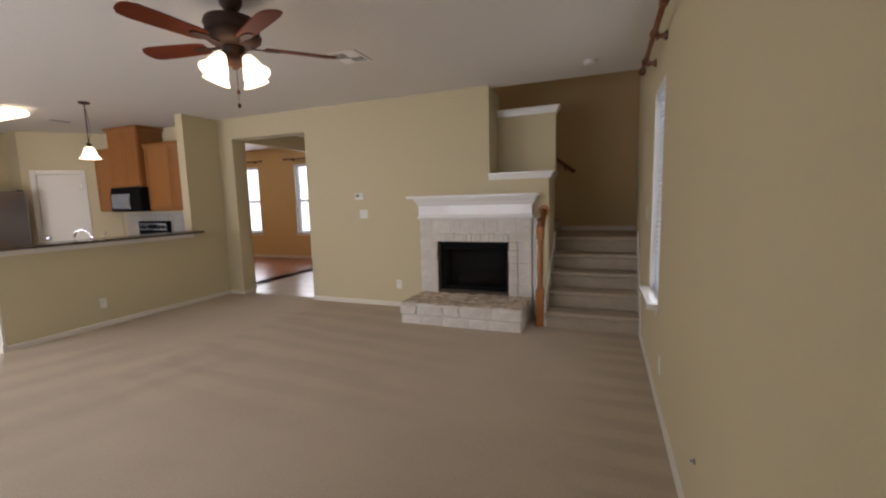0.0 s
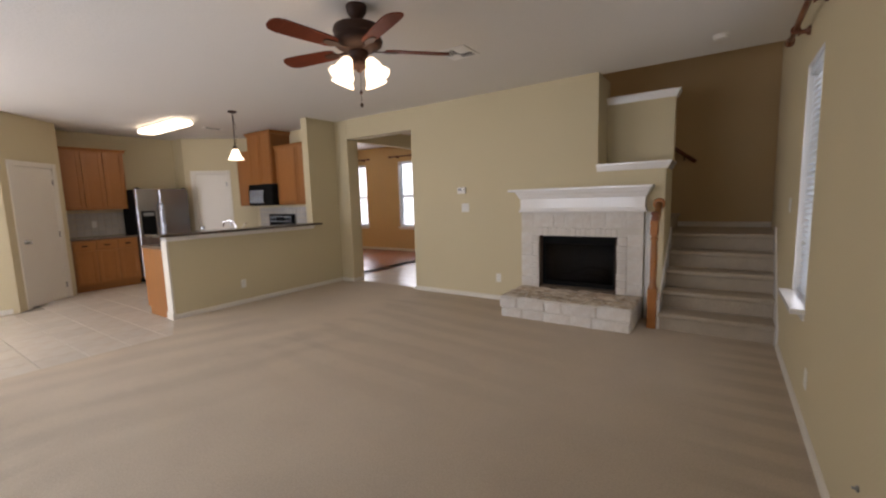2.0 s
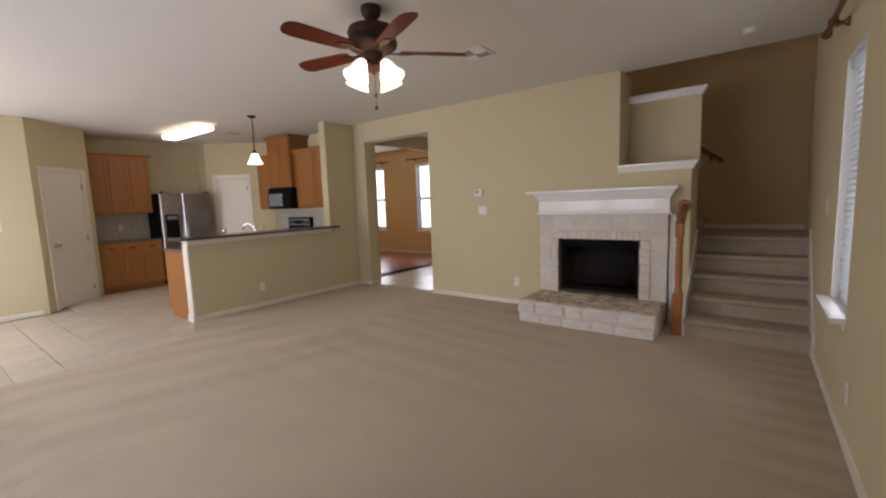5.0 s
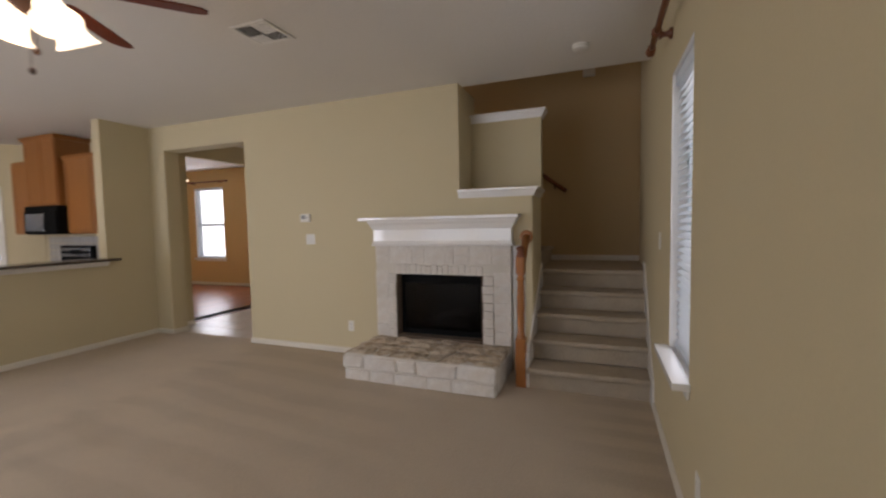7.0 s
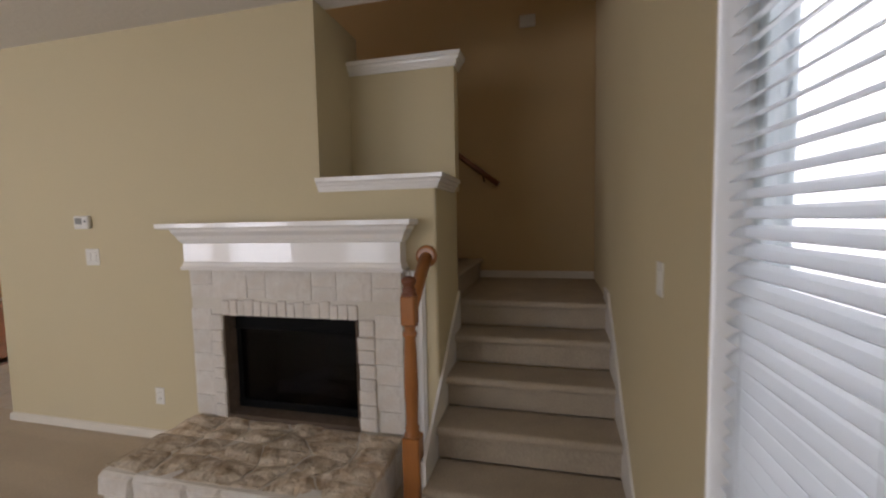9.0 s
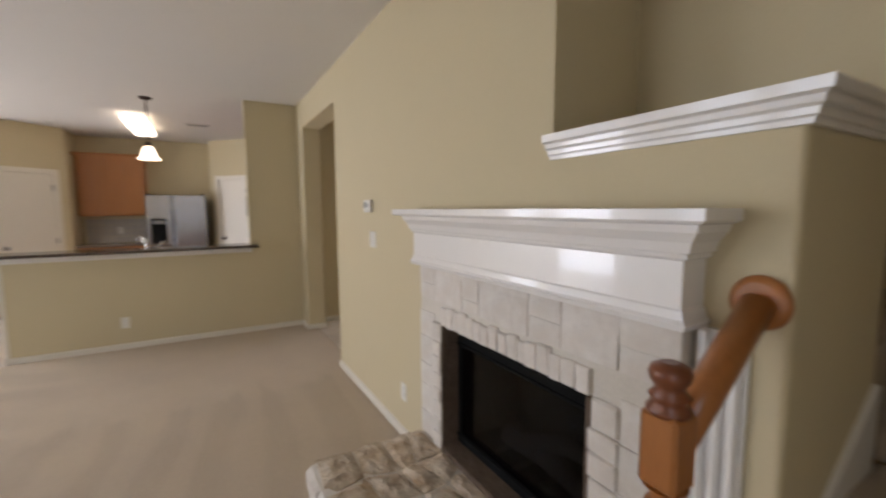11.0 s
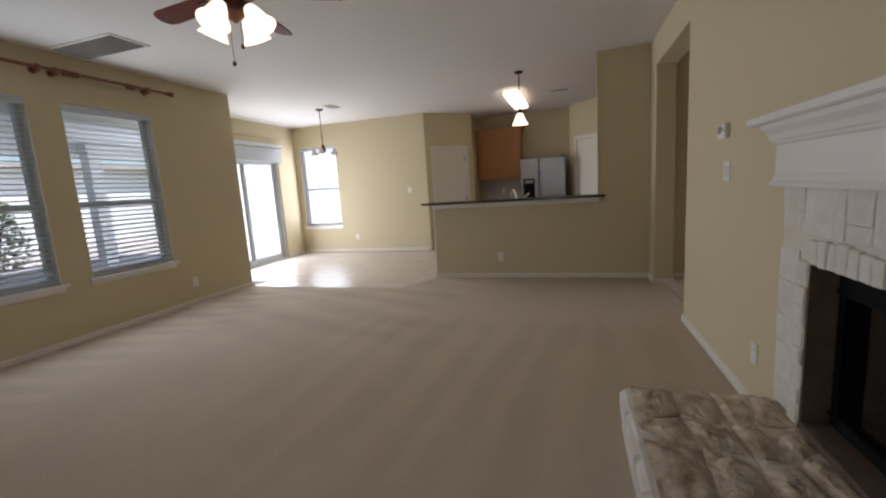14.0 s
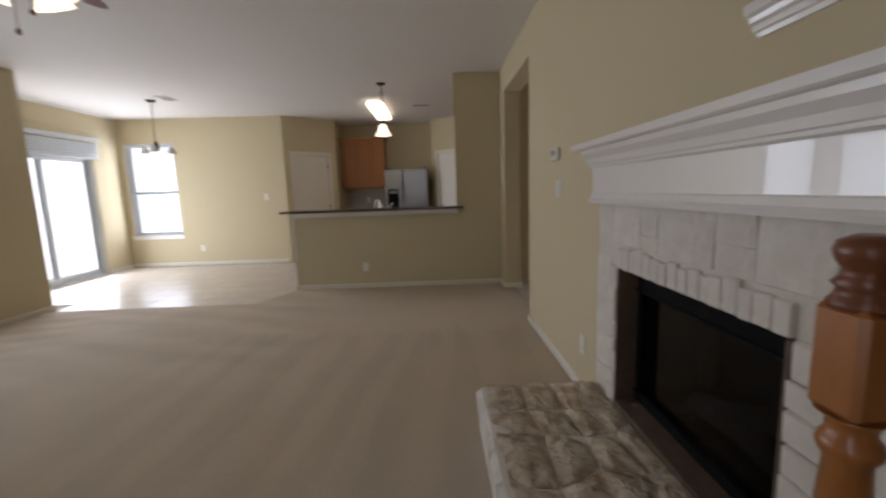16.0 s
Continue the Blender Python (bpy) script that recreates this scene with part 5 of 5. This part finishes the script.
structure("trim_stub_edge", boxes((-5.70, -5.56, 4.075, 4.089, 1.068, CEIL)), M_WALL, "pale painted edge of the stub wall", "trim")

# ---- outdoors ----
structure("ground", boxes((-200, 200, -200, 200, -0.42, -0.35)), M_LAWN, "green lawn around the house", "lawn")
structure("patio", boxes((-13.0, 0.6, -13.9, -2.19, -0.34, -0.08), (-4.85, 0.6, -2.19, -0.985, -0.34, -0.08)), M_PATIO, "pale concrete patio slab", "patio")
roof = thing("patio_cover", (-3.8, -2.6, 2.8), "white patio cover with beams on posts", "patio cover")
part("roof_deck", boxes((-4.84, 0.8, -2.2, -0.99, 2.78, 2.86), (-9.2, 0.8, -7.1, -2.2, 2.78, 2.86)), M_SIDING, roof)
part("fascia", boxes((-9.2, 0.8, -7.12, -7.02, 2.48, 2.78)), M_SIDING, roof)
for y in (-1.8, -3.4, -5.2):
    part("beam", boxes((-9.2 if y < -2 else -4.84, 0.8, y - 0.05, y + 0.05, 2.60, 2.78)), M_SIDING, roof)
for x in (-7.05, -3.0, 0.3):
    part("post", boxes((x - 0.14, x + 0.14, -7.01, -6.73, -0.08, 2.60), (x - 0.18, x + 0.18, -7.02, -6.69, 2.60, 2.78), bevel=0.01), M_SIDING, roof)
house = thing("neighbour_house", (-6, -14, -0.35), "pale sided neighbouring house beyond the garden", "house")
part("wall", boxes((-26, 6, -18, -14, -0.35, 2.9)), M_SIDING, house)
bm = extrude_x(bmesh.new(), [(-18.6, 2.8), (-13.4, 2.8), (-16, 3.15)], -26.3, 6.3)
part("roof", bm, M_FENCE, house)
for k in range(14):
    part("siding_board", boxes((-26, 6, -13.99, -13.975, -0.25 + k * 0.22, -0.25 + k * 0.22 + 0.20)), M_SIDING, house)
leaf_rng = random.Random(11)


def shrub(at, r, h, leaves, label):
    """A shrub of many small leaves on a few stems."""
    s = thing("shrub", at, label, "shrub", "garden shrubs")
    bm = bmesh.new()
    for _ in range(5):
        a = leaf_rng.uniform(0, 6.28)
        tube(bm, [at, (at[0] + 0.3 * r * math.cos(a), at[1] + 0.3 * r * math.sin(a), at[2] + 0.45 * h), (at[0] + 0.6 * r * math.cos(a), at[1] + 0.6 * r * math.sin(a), at[2] + 0.8 * h)], [0.02, 0.014, 0.006], 5)
    part("stem", bm, M_BARK, s)
    bm = bmesh.new()
    for _ in range(leaves):
        a, u, q = leaf_rng.uniform(0, 6.28), leaf_rng.uniform(0.08, 1.0), leaf_rng.uniform(0.45, 1.0) ** 0.5
        wide = math.sin(math.pi * min(0.95, u * 0.85 + 0.12)) * (0.85 + 0.3 * math.sin(a * 3 + u * 5))
        p = Vector((at[0] + r * q * wide * math.cos(a), at[1] + r * q * wide * math.sin(a), at[2] + h * u))
        n = Vector([leaf_rng.uniform(-1, 1) for _ in range(3)]).normalized().to_track_quat("Z", "Y")
        k = leaf_rng.uniform(0.03, 0.06)
        bm.faces.new([bm.verts.new(p + n @ Vector(c)) for c in ((-k, 0, 0), (0, -k * 0.5, 0.01), (k, 0, 0), (0, k * 0.5, 0.01))])
    tagged(part("foliage", bm, M_LEAF, s), kind="stuff")


shrub((-5.6, -8.2, -0.08), 0.7, 2.0, 2000, "tall leafy green shrub on the patio edge")
shrub((-4.5, -8.1, -0.08), 0.8, 1.3, 1600, "leafy green shrub on the patio edge")

# Added glowing sheets stand for outdoor daylight; the tall street one also blocks sun.
M_GLOW = bpy.data.materials.new("daylight_glow")
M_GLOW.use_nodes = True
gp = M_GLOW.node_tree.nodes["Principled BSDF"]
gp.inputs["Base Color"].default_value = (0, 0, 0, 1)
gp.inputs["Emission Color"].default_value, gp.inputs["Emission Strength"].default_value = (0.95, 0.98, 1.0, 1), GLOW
structure("backdrop_garden", boxes((-9.25, -6.0, -3.25, -3.2, -0.35, 2.6), (-9.30, -9.25, -3.25, 1.6, -0.35, 5)), M_GLOW, "glowing sheet for overexposed white daylight beyond the nook", "backdrop")
structure("backdrop_street", boxes((-18, -3, 12.0, 12.05, -0.35, 9)), M_GLOW, "glowing sheet for overexposed white daylight beyond the dining room", "backdrop")
structure("backdrop_side", boxes((2.6, 2.65, 1.0, 16, -0.35, 6)), M_GLOW, "glowing sheet for overexposed white daylight beyond the side window", "backdrop")


# ---- floor pieces ----
me = to_mesh("tile", boxes((-0.1645, 0.1645, -0.1645, 0.1645, -0.012, 0.0), bevel=0.002), M_TILE)


def tile_field(parent, x0, x1, y0, y1, inside, step=0.335):
    nx, ny = int((x1 - x0) / step) + 1, int((y1 - y0) / step) + 1
    for i in range(nx):
        for j in range(ny):
            x, y = x1 - step * (i + 0.5), y0 + step * (j + 0.5)
            if inside(x, y):
                piece("tile", me, parent, Matrix.Translation((x, y, 0)))


def on_kitchen_tiles(x, y):
    if y > 2.0 and x > -5.7:
        return False
    if y < -0.9 and x > -5.1:
        return False
    return not (x < -8.1 and y < 1.2) and not (x > -6.2 and y > 2.1)


tile_field(kitchen_floor, -9.5, -4.92, -2.105, 4.5, on_kitchen_tiles)
tile_field(hall_floor, -5.66, -3.95, 4.79, 8.4, lambda x, y: True)
plank = to_mesh("plank", boxes((-0.5, 0.5, -0.0615, 0.0615, -0.014, 0.0)), M_PLANK)
structure("trim_threshold", boxes((-5.70, -5.655, 5.175, 8.43, -0.012, 0.004), bevel=0.003), M_PLANK, "narrow wooden threshold between tile and planks", "threshold")
row, x = 0, -5.765
while x > -10.6:
    y = 5.17
    length = 0.5 + (row * 0.37) % 0.8
    while y < 8.44:
        length = min(length, 8.45 - y)
        piece("plank", plank, dining_floor, pose(x, y + length / 2, 0, 0, 0, 90) @ Matrix.Diagonal((length - 0.002, 1, 1, 1)))
        y += length
        length = 1.2
    x -= 0.1245
    row += 1
